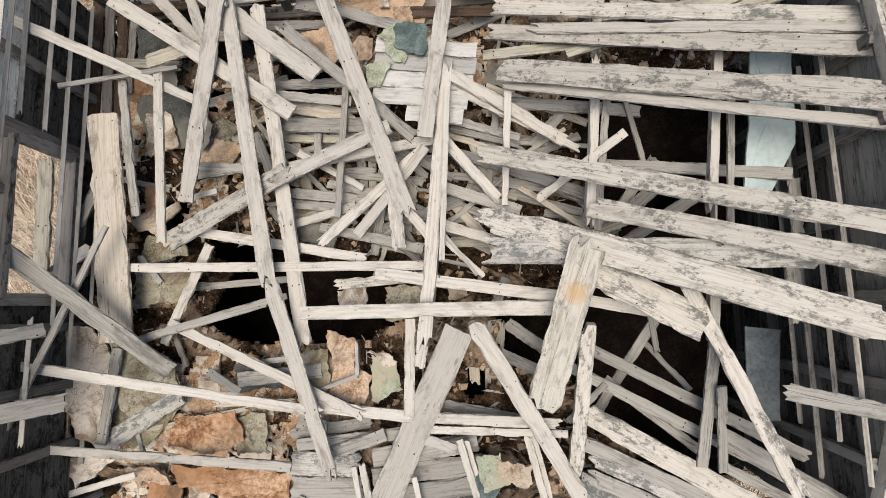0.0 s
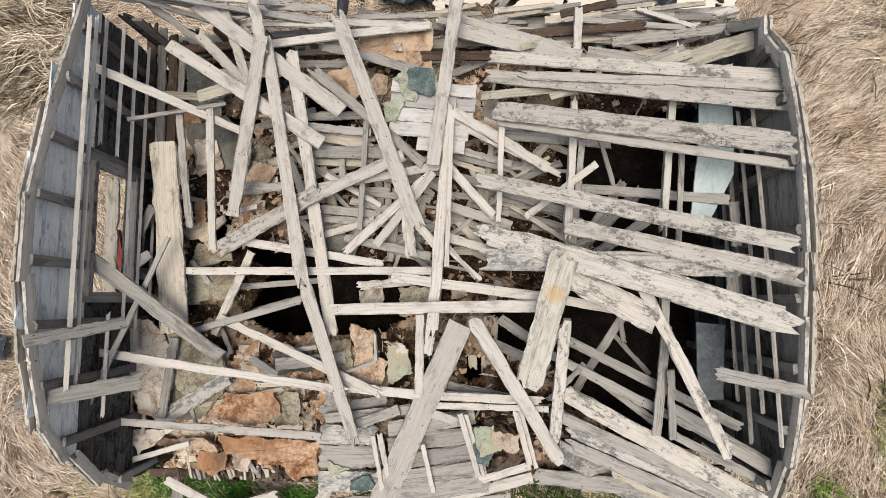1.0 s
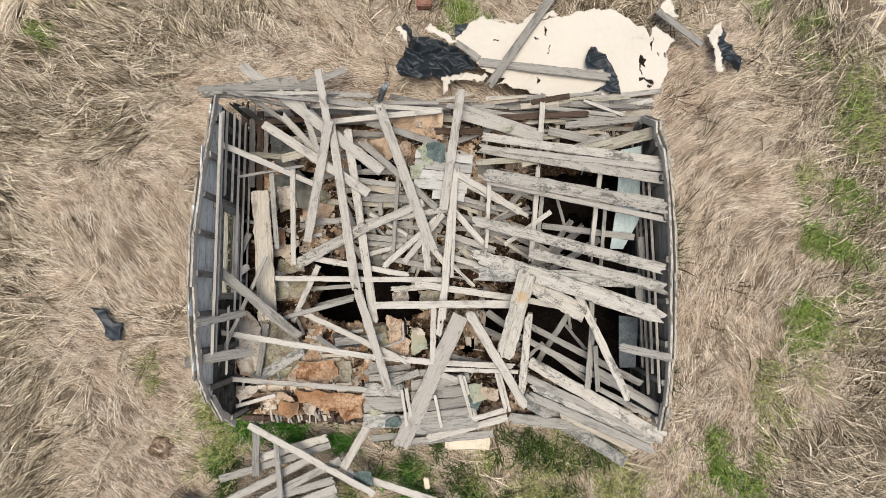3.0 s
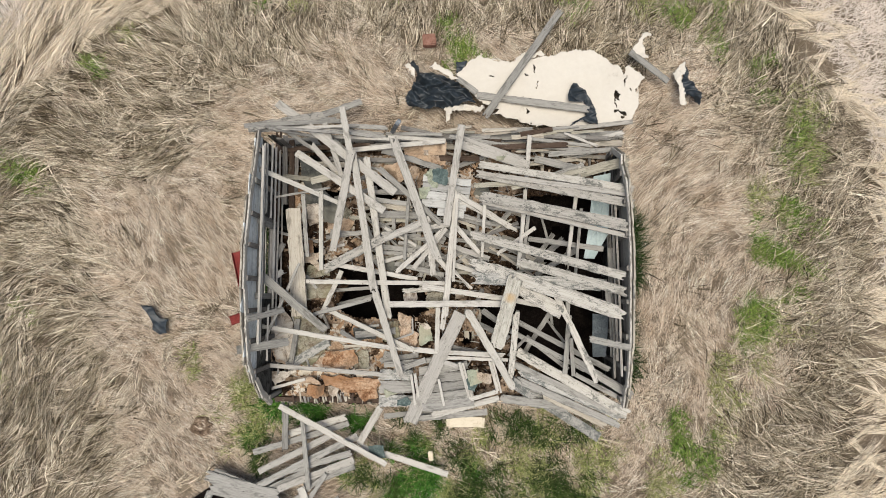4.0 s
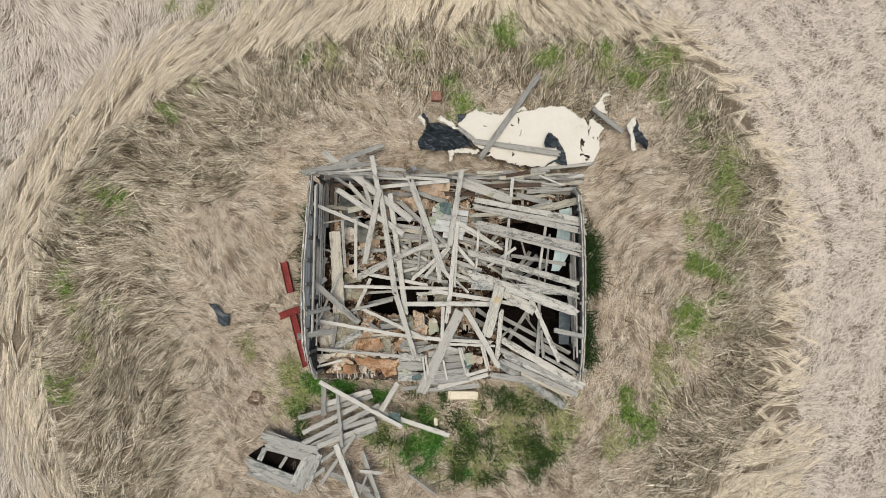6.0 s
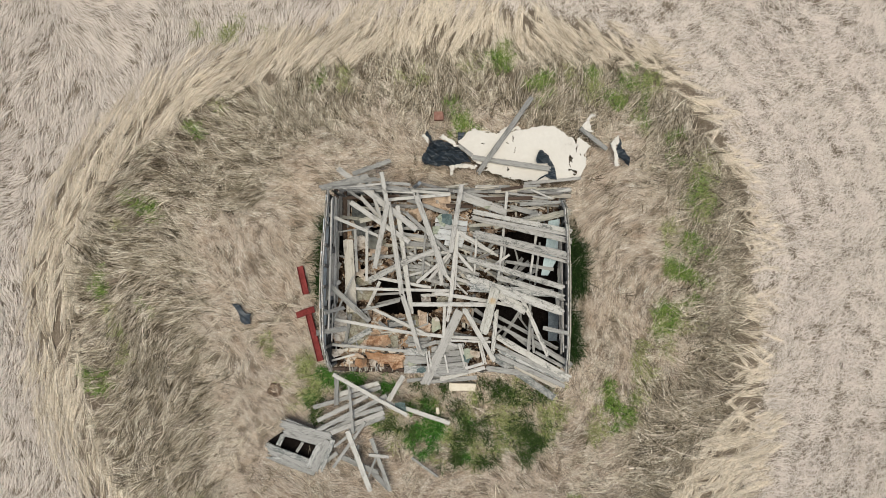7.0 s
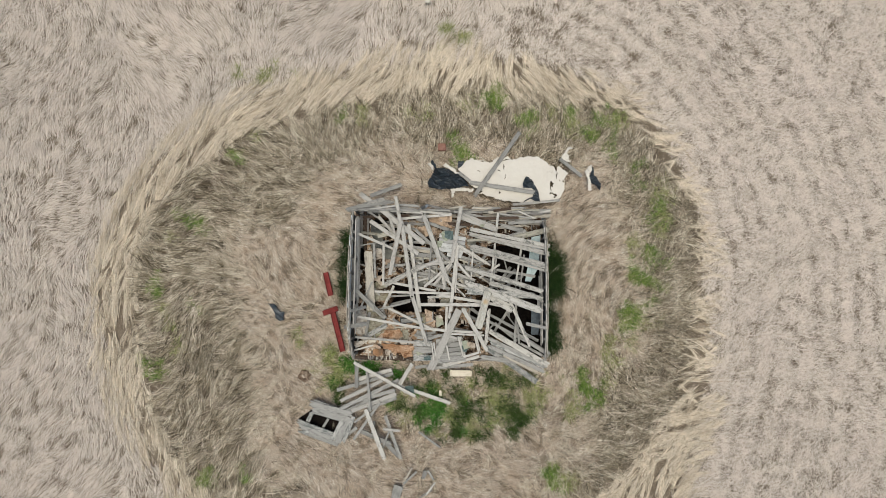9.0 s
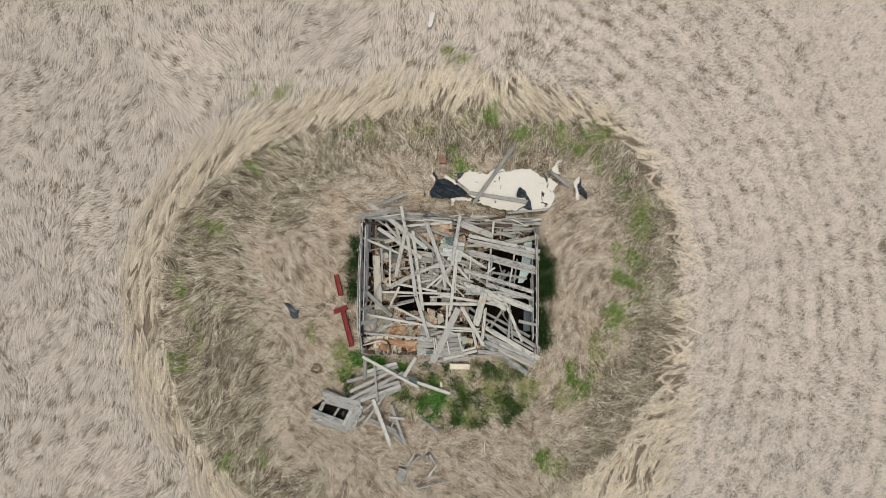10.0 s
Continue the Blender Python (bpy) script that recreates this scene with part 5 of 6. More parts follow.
def red_beam(label, a, b, width):
    """A painted steel channel: a web with two flanges."""
    beam = empty("steel_channel", label, "steel beam", "red steel scrap")
    a, b = Vector(a), Vector(b)
    length = (b - a).length
    beam.matrix_basis = lie(a, b)
    rng = random.Random(int(length * 100))
    for name, y, z, w, t in (("web", 0, 0, width, 0.012), ("flange", width / 2, 0.025, 0.012, 0.06), ("flange", -width / 2, 0.025, 0.012, 0.06)):
        v, f = plank_mesh(rng, length, w, t, 0, 0.004, 2, 4)
        link_mesh(name, [(p[0], p[1] + y, p[2] + z) for p in v], f, REDPAINT, beam)
    return beam


red_beam("rusty red steel channel lying in the grass beside the wall", (-4.6, 1.01, 0.16), (-4.39, 0.23, 0.18), 0.165)
red_beam("long rusty red steel channel lying beside the west wall", (-4.33, -0.22, 0.2), (-3.94, -1.6, 0.16), 0.165)
red_beam("short rusty red steel channel lying across another", (-4.62, -0.36, 0.27), (-4.12, -0.18, 0.29), 0.165)


BURROW = (-5.25, -2.42)
BURROWSOIL = earth("burrow_soil", [(0.38, (0.02, 0.013, 0.009)), (0.5, (0.13, 0.09, 0.062)), (0.62, (0.40, 0.31, 0.23))], 14.0, 90.0, 0.01)


def burrow(x, y, size):
    """A shallow scraped hollow with a raised uneven rim."""
    verts, faces, count = [(x, y, float(lay(x, y)) + 0.012)], [], 28
    for ringed, up in ((0.35, 0.015), (0.62, 0.05), (0.85, 0.10), (1.0, 0.06), (1.2, -0.02)):
        for k in range(count):
            a = 6.2832 * k / count
            q = size * ringed * (1 + 0.45 * noise.noise(Vector((math.cos(a) * 1.3, math.sin(a) * 1.3, ringed))))
            px, py = x + q * math.cos(a), y + q * 0.9 * math.sin(a)
            verts.append((px, py, float(lay(px, py)) + up + 0.02 * noise.noise(Vector((px * 12, py * 12, 1)))))
    for k in range(count):
        n = (k + 1) % count
        faces.append((0, 1 + k, 1 + n))
        for band in range(4):
            a = 1 + band * count
            faces.append((a + k, a + count + k, a + count + n, a + n))
    return tagged(link_mesh("burrow", verts, faces, BURROWSOIL, None, "", True), "dark scraped burrow hollow in the dry grass", "burrow")


burrow(*BURROW, 0.2)

# a broken hatch of old boards at the end of the heap
hatch = empty("cellar_hatch", "broken grey cellar hatch of old boards with dark openings", "hatch")
rng_h = random.Random(9)
for name, a, b, width in (
        ("hatch_board", (-4.97, -3.23, 0.36), (-3.49, -3.57, 0.38), 0.18),
        ("hatch_board", (-4.90, -3.42, 0.37), (-3.53, -3.78, 0.38), 0.22),
        ("hatch_board", (-4.82, -3.15, 0.33), (-4.16, -3.37, 0.34), 0.09),
        ("hatch_board", (-5.35, -3.80, 0.35), (-4.08, -4.23, 0.36), 0.15),
        ("hatch_board", (-5.29, -3.95, 0.34), (-4.02, -4.38, 0.35), 0.15),
        ("hatch_board", (-5.23, -4.11, 0.33), (-3.96, -4.52, 0.34), 0.14),
        ("hatch_board", (-5.31, -4.15, 0.35), (-4.82, -4.13, 0.35), 0.06),
        ("end_board", (-3.79, -3.68, 0.39), (-4.15, -4.40, 0.38), 0.18),
        ("end_board", (-3.63, -3.59, 0.40), (-3.99, -4.52, 0.38), 0.18),
        ("end_board", (-3.47, -3.60, 0.39), (-3.81, -4.46, 0.36), 0.14),
        ("crossbar", (-4.30, -3.70, 0.34), (-4.50, -4.01, 0.33), 0.08),
        ("crossbar", (-4.85, -3.52, 0.33), (-5.01, -3.85, 0.32), 0.14)):
    stick(name, rng_h, a, b, width, 0.03, GREY if rng_h.random() < 0.7 else PAINTED, hatch, (rng_h.random() - 0.5) * 14, 0.14, 0.1, 6, 12)
# shallow near-black slab: the darkness of the openings is painted, no shaft
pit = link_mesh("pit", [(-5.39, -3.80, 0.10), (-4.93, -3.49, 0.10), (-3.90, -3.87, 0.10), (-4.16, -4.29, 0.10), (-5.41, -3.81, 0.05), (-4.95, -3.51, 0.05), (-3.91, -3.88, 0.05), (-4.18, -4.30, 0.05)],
                [(3, 2, 1, 0), (0, 1, 5, 4), (1, 2, 6, 5), (2, 3, 7, 6), (3, 0, 4, 7)], DEPTHSHADE, hatch, "near-black slab painting the darkness under the hatch")
yard_board("board", "grey", (-3.40, -1.84, 0.500), (-3.40, -2.77, 0.460), 0.118)
yard_board("batten", "grey", (-3.06, -2.06, 0.560), (-2.93, -3.40, 0.500), 0.084)
yard_board("batten", "pale", (-3.47, -1.89, 0.620), (-1.49, -2.95, 0.500), 0.105)
yard_board("board", "pale", (-3.39, -2.47, 0.340), (-2.26, -2.13, 0.380), 0.122)
yard_board("board", "grey", (-4.06, -2.82, 0.330), (-2.23, -2.25, 0.360), 0.108)
yard_board("board", "pale", (-3.94, -3.16, 0.360), (-2.57, -2.48, 0.380), 0.125)
yard_board("board", "grey", (-3.97, -3.42, 0.380), (-2.04, -2.47, 0.420), 0.125)
yard_board("board", "grey", (-3.34, -3.13, 0.360), (-2.14, -2.77, 0.410), 0.115)
yard_board("board", "pale", (-3.55, -3.46, 0.380), (-2.11, -2.89, 0.420), 0.118)
yard_board("board", "grey", (-3.11, -3.41, 0.360), (-2.09, -3.01, 0.400), 0.112)
yard_board("board", "grey", (-3.81, -3.50, 0.340), (-2.97, -3.10, 0.360), 0.100)
yard_board("board", "pale", (-2.03, -2.63, 0.400), (-1.58, -1.90, 0.600), 0.128)
yard_board("board", "pale", (-1.98, -2.66, 0.380), (-0.38, -3.19, 0.250), 0.115)
yard_board("board", "pale", (-3.08, -3.37, 0.500), (-2.47, -4.94, 0.350), 0.135)
yard_board("batten", "grey", (-2.61, -3.13, 0.460), (-3.48, -4.37, 0.350), 0.090)
yard_board("batten", "grey", (-3.45, -3.81, 0.400), (-2.65, -3.19, 0.440), 0.075)
yard_board("board", "grey", (-3.32, -4.07, 0.300), (-2.25, -4.51, 0.300), 0.136)
yard_board("board", "grey", (-2.47, -3.59, 0.340), (-1.95, -4.95, 0.300), 0.106)
yard_board("board", "pale", (-2.53, -4.00, 0.400), (-1.97, -4.05, 0.380), 0.090)
yard_board("board", "grey", (-2.48, -4.41, 0.300), (-2.01, -4.88, 0.280), 0.136)
yard_board("batten", "grey", (-3.91, -4.39, 0.300), (-3.37, -3.97, 0.340), 0.106)
yard_board("batten", "grey", (-2.82, -3.78, 0.300), (-2.93, -4.33, 0.280), 0.076)
yard_board("batten", "grey", (-2.33, -4.07, 0.340), (-2.54, -4.60, 0.300), 0.061)
yard_board("batten", "grey", (-1.42, -4.10, 0.200), (-0.68, -4.62, 0.150), 0.061)
tagged(yard_board("board", "grey", (-2.02, -5.79, 0.200), (-2.13, -6.22, 0.230), 0.304), "weathered scrap of wood in the matted grass", "", "scattered scraps")
tagged(yard_board("batten", "grey", (-1.45, -5.34, 0.200), (-1.88, -5.74, 0.230), 0.071), "weathered scrap of wood in the matted grass", "", "scattered scraps")
tagged(yard_board("board", "grey", (-1.16, -5.32, 0.200), (-1.25, -5.56, 0.230), 0.122), "weathered scrap of wood in the matted grass", "", "scattered scraps")
tagged(yard_board("batten", "grey", (-0.93, -5.88, 0.200), (-1.40, -6.18, 0.230), 0.061), "weathered scrap of wood in the matted grass", "", "scattered scraps")
tagged(yard_board("batten", "pale", (-0.84, -5.65, 0.200), (-1.15, -6.06, 0.230), 0.051), "weathered scrap of wood in the matted grass", "", "scattered scraps")
tagged(yard_board("batten", "grey", (-1.52, -6.46, 0.200), (-0.40, -6.16, 0.230), 0.051), "weathered scrap of wood in the matted grass", "", "scattered scraps")
tagged(yard_board("batten", "grey", (-0.90, -5.60, 0.200), (-1.09, -5.29, 0.230), 0.061), "weathered scrap of wood in the matted grass", "", "scattered scraps")
tagged(yard_board("batten", "brown", (-1.59, -5.21, 0.200), (-1.84, -5.63, 0.230), 0.061), "weathered scrap of wood in the matted grass", "", "scattered scraps")


n = Nodes("dry_ground", 0.95)
at = n.place((1, 1, 1), False)
thatch = n.noise(at, 30.0, 7, 0.78, 1.2)
patch = n.noise(at, 0.7, 5, 0.6)
color = n.ramp(thatch, [(0.36, (0.03, 0.022, 0.014)), (0.5, (0.12, 0.092, 0.065)), (0.64, (0.30, 0.245, 0.185))])
color = n.mix(n.ramp(patch, [(0.42, 0.0), (0.62, 0.3)]), color, (0.2, 0.16, 0.115))
co = n.add("ShaderNodeTexCoord")
off = n.add("ShaderNodeVectorMath")
off.operation = "SUBTRACT"
off.inputs[1].default_value = (RING[0], RING[1], 0)
n.link(co.outputs["Object"], off.inputs[0])
squash = n.add("ShaderNodeVectorMath")
squash.operation = "MULTIPLY"
squash.inputs[1].default_value = (0.1, 0.125, 0)
n.link(off.outputs[0], squash.inputs[0])
far = n.add("ShaderNodeVectorMath")
far.operation = "LENGTH"
n.link(squash.outputs[0], far.inputs[0])
field = n.ramp(thatch, [(0.29, (0.26, 0.215, 0.17)), (0.37, (0.52, 0.446, 0.375)), (0.6, (0.66, 0.57, 0.482))])
color = n.mix(n.ramp(far.outputs["Value"], [(1.04, 0.0), (1.12, 1.0)]), color, field)
GROUND = n.finish(color, thatch, 0.5, 0.02)
gv, gf = [], []
cuts = [-1500, -500, -150, -60] + [round(-30 + k * 0.5, 2) for k in range(121)] + [60, 150, 500, 1500]
for y in cuts:
    for x in cuts:
        near = max(abs(x), abs(y)) <= 30
        gv.append((x, y, float(lay(x, y)) - 0.03 if near else -0.08))
m = len(cuts)
for j in range(m - 1):
    for i in range(m - 1):
        a = j * m + i
        gf.append((a, a + 1, a + m + 1, a + m))
ground = link_mesh("ground", gv, gf, GROUND, None, "", True)
tagged(ground, "dry thatch-covered ground of a wide open field", "ground", "", "structure")


# ---- grass ----
def straw(name, stops, patches, scale=1.1, amount=0.6, fine=9.0, gap=0.5, patchy=None):
    n = Nodes(name, 0.75)
    geo = n.add("ShaderNodeNewGeometry")
    color = n.ramp(geo.outputs["Random Per Island"], stops)
    at = n.place((1, 1, 1), False)
    color = n.mix(n.ramp(n.noise(at, scale, 4, 0.6), [(0.44, 0.0), (0.6, amount)]), color, patches)
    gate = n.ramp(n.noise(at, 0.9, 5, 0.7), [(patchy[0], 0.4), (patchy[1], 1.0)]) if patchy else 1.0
    # dark flecks multiplied in: shade between the blades put into the colour
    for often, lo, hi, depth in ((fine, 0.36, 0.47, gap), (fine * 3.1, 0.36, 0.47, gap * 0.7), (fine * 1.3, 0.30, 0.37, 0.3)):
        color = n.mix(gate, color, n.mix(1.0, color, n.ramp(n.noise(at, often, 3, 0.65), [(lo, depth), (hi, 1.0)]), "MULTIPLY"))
    n.link(color, n.bsdf.inputs["Base Color"])
    return n.mat


def tones(name, stops, patches, shades, **more):
    """The same straw in several shades, from lock to lock."""
    shade = lambda c, k: tuple(min(0.9, v * q) for v, q in zip(c, k))
    return [straw(name, [(at, shade(c, k)) for at, c in stops], shade(patches, k), **more) for k in shades]


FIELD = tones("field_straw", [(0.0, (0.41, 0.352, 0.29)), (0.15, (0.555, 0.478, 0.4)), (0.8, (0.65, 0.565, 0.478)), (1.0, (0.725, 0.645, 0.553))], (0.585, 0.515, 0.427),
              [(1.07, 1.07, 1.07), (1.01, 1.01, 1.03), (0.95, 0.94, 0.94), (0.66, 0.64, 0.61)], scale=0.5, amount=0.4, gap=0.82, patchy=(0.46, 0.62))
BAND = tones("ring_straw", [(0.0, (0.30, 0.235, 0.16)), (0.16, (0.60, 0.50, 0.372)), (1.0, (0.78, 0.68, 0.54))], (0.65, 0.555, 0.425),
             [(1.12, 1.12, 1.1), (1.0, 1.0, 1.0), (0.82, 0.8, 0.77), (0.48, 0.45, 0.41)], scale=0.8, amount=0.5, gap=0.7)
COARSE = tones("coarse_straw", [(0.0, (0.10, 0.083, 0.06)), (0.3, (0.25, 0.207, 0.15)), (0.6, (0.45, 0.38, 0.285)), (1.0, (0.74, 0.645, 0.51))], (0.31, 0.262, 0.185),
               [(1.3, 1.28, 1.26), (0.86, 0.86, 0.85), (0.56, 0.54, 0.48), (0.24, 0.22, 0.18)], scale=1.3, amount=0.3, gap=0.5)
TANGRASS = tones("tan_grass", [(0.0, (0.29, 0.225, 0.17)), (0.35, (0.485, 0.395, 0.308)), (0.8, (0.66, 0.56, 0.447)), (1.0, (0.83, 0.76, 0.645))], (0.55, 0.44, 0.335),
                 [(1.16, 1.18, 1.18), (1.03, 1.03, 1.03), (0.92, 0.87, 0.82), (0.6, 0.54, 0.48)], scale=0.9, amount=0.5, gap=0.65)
STEMS = straw("bleached_stems", [(0.0, (0.386, 0.317, 0.228)), (0.5, (0.604, 0.511, 0.389)), (1.0, (0.821, 0.717, 0.572))], (0.507, 0.412, 0.297), 0.9, 0.4)
GREEN = straw("green_grass", [(0.0, (0.043, 0.072, 0.015)), (0.5, (0.122, 0.210, 0.037)), (1.0, (0.287, 0.384, 0.092))], (0.244, 0.264, 0.079), 2.0, 0.4)
LUSH = straw("lush_green", [(0.0, (0.018, 0.05, 0.01)), (0.5, (0.045, 0.15, 0.022)), (1.0, (0.12, 0.26, 0.045))], (0.09, 0.15, 0.03), 2.0, 0.35)
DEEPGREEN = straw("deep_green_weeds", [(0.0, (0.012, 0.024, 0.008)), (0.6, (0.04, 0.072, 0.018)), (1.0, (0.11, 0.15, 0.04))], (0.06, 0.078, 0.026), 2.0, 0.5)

def free(x, y, gap=0.0):
    house = (x > -3.5 + gap) & (x < 2.75 - gap) & (y > -1.78 + gap) & (y < 2.95 - gap)
    ok = ~house
    near = (x > -0.5) & (x < 3.8) & (y > 3.2) & (y < 5.1)
    idx = np.where(near & ok)[0]
    for k in idx:
        if inside(x[k], y[k], SHEET_EDGE):
            ok[k] = False
    ok &= np.hypot(x - BURROW[0], y - BURROW[1]) > 0.13 + gap * 0.3
    return ok


# green spots: x, y and radius
GREEN_TUFT_SPOTS = [
    (-9.1, -0.1, 0.17), (-10.6, 0.7, 0.2), (-10.5, 0.3, 0.15), (-9.5, 2.9, 0.24), (-9.1, 2.7, 0.2), (-7.9, 5.1, 0.17), (-10.5, -2.0, 0.24), (-10.2, -2.4, 0.17), (-8.3, -5.6, 0.24), (-7.1, -5.7, 0.15),
    (0.9, 7.1, 0.28), (1.2, 6.9, 0.18), (2.3, 6.2, 0.26), (3.8, 6.6, 0.2), (4.9, 6.2, 0.24), (4.4, 5.7, 0.22), (5.0, 5.1, 0.3), (-0.1, 5.2, 0.28), (-4.2, 6.5, 0.15), (5.9, 4.5, 0.18), (5.9, 4.0, 0.16),
    (6.5, 3.1, 0.26), (6.4, 2.7, 0.2), (6.15, 1.4, 0.3), (6.1, 0.6, 0.28), (5.9, 0.9, 0.24), (5.7, -0.1, 0.22), (5.5, -0.6, 0.22), (4.1, -2.7, 0.28), (4.4, -2.9, 0.18), (3.0, -5.4, 0.24), (2.9, -5.7, 0.16),
]
FAINT_SPOTS = [
    (-6.8, 8.0, 0.27), (-8.0, 8.2, 0.15), (-6.1, 7.6, 0.19), (-0.6, 9.6, 0.27), (0.0, 9.2, 0.23), (6.5, 3.6, 0.27), (6.7, 3.0, 0.23), (6.3, 2.6, 0.23), (4.95, -1.66, 0.2), (4.73, -1.33, 0.14), (4.6, -2.35, 0.16), (-4.5, -2.0, 0.3), (-4.4, -2.4, 0.28), (-4.2, -2.2, 0.26), (-3.95, -2.5, 0.24), (2.9, -2.6, 0.2), (1.4, -3.0, 0.3), (0.4, -3.6, 0.3),
    (6.1, -0.4, 0.23), (6.6, 3.5, 0.2), (-3.5, 6.6, 0.2), (-1.5, 6.6, 0.23), (3.6, 5.9, 0.26), (5.4, 6.4, 0.23), (2.7, 6.5, 0.23), (-9.7, -1.2, 0.23), (-10.1, -0.5, 0.2), (-5.4, -1.2, 0.17), (-4.5, -1.9, 0.2),
    (3.5, -3.3, 0.23), (0.2, 6.8, 0.2), (3.6, -5.5, 0.23), (5.1, -0.9, 0.26), (-7.3, 5.5, 0.2), (-10.1, 2.2, 0.2), (5.5, 1.9, 0.2), (1.8, -2.6, 0.3), (0.9, -3.0, 0.3), (2.3, -3.2, 0.24),
]
LUSH_WEEDS_SPOTS = [
    (-0.88, -3.34, 0.26), (-0.7, -3.45, 0.18), (-1.1, -3.6, 0.24), (-1.35, -3.85, 0.22), (-3.82, -2.04, 0.2), (-3.65, -2.2, 0.2), (-3.12, -2.06, 0.18), (-2.85, -2.1, 0.14), (-2.04, -2.3, 0.2), (-2.2, -2.15, 0.14), (-4.24, -2.56, 0.14),
]
DARK_WEEDS_SPOTS = [
    (-0.3, -4.1, 0.3), (-0.1, -3.8, 0.26), (0.1, -3.5, 0.3), (0.5, -3.2, 0.22), (1.5, -3.6, 0.28), (1.65, -3.85, 0.26), (1.9, -3.6, 0.22), (1.21, -3.22, 0.26), (2.04, -2.92, 0.22), (1.4, -2.55, 0.24), (0.94, -2.36, 0.2), (0.0, -2.86, 0.16),
    (-0.5, -4.4, 0.2), (0.42, -4.25, 0.16), (-4.17, -3.15, 0.2), (-4.05, -2.75, 0.16), (-2.1, -3.39, 0.2), (0.5, -2.3, 0.16), (-0.5, -2.3, 0.14), (-1.2, -2.3, 0.14), (2.2, -2.4, 0.16),
]


# the mixed weeds between the heap and the south-east corner
SOUTH_PATCH = [(-2.43, -3.31), (-1.71, -4.06), (-0.31, -4.33), (0.77, -4.23), (2.0, -3.98), (2.47, -3.23), (2.63, -2.62), (1.4, -2.34), (0.63, -2.5), (-0.31, -2.51), (-2.0, -2.9)]
sown = random.Random(515)
for _ in range(90):
    spot = (sown.uniform(-2.4, 2.6), sown.uniform(-4.35, -2.3), sown.uniform(0.08, 0.17))
    if inside(spot[0], spot[1], SOUTH_PATCH):
        sown.choice([DARK_WEEDS_SPOTS, DARK_WEEDS_SPOTS, FAINT_SPOTS, FAINT_SPOTS, LUSH_WEEDS_SPOTS if spot[0] < 0.2 else DARK_WEEDS_SPOTS]).append(spot)


def lobes(spots, seed, reach=1.0, low=0.25, high=0.6):
    """Each spot broken into smaller uneven ones."""
    g = random.Random(seed)
    out = []
    for sx, sy, sr in spots:
        for _ in range(7):
            a, q = g.uniform(0, 6.283), sr * g.uniform(0.1, reach)
            out.append((sx + q * math.cos(a), sy + q * math.sin(a) * 1.2, sr * g.uniform(low, high)))
    return out


GREEN_TUFT_SPOTS = lobes(GREEN_TUFT_SPOTS, 61, 1.9, 0.3, 0.8)
FAINT_SPOTS = lobes(FAINT_SPOTS, 66, 1.9, 0.3, 0.8)
LUSH_WEEDS_SPOTS = lobes(LUSH_WEEDS_SPOTS, 62, 1.2, 0.3, 0.7)
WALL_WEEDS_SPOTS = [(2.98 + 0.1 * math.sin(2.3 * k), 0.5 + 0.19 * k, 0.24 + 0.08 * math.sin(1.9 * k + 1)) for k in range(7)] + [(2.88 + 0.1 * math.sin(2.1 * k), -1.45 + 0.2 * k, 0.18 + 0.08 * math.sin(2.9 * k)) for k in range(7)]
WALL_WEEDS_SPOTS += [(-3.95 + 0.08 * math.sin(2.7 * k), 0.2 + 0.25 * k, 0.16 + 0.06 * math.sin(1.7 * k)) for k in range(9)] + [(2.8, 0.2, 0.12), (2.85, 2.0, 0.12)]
DARK_WEEDS_SPOTS = lobes(DARK_WEEDS_SPOTS, 64, 1.5, 0.25, 0.6)


def thinned(x, y, rng):
    """True where straw stays: most of it gives way inside the green spots."""
    stay = np.ones(len(x), bool)
    for sx, sy, sr in GREEN_TUFT_SPOTS + LUSH_WEEDS_SPOTS + DARK_WEEDS_SPOTS + WALL_WEEDS_SPOTS:
        stay &= (np.hypot(x - sx, y - sy) > sr * 0.9) | (rng.rand(len(x)) < 0.52)
    return stay


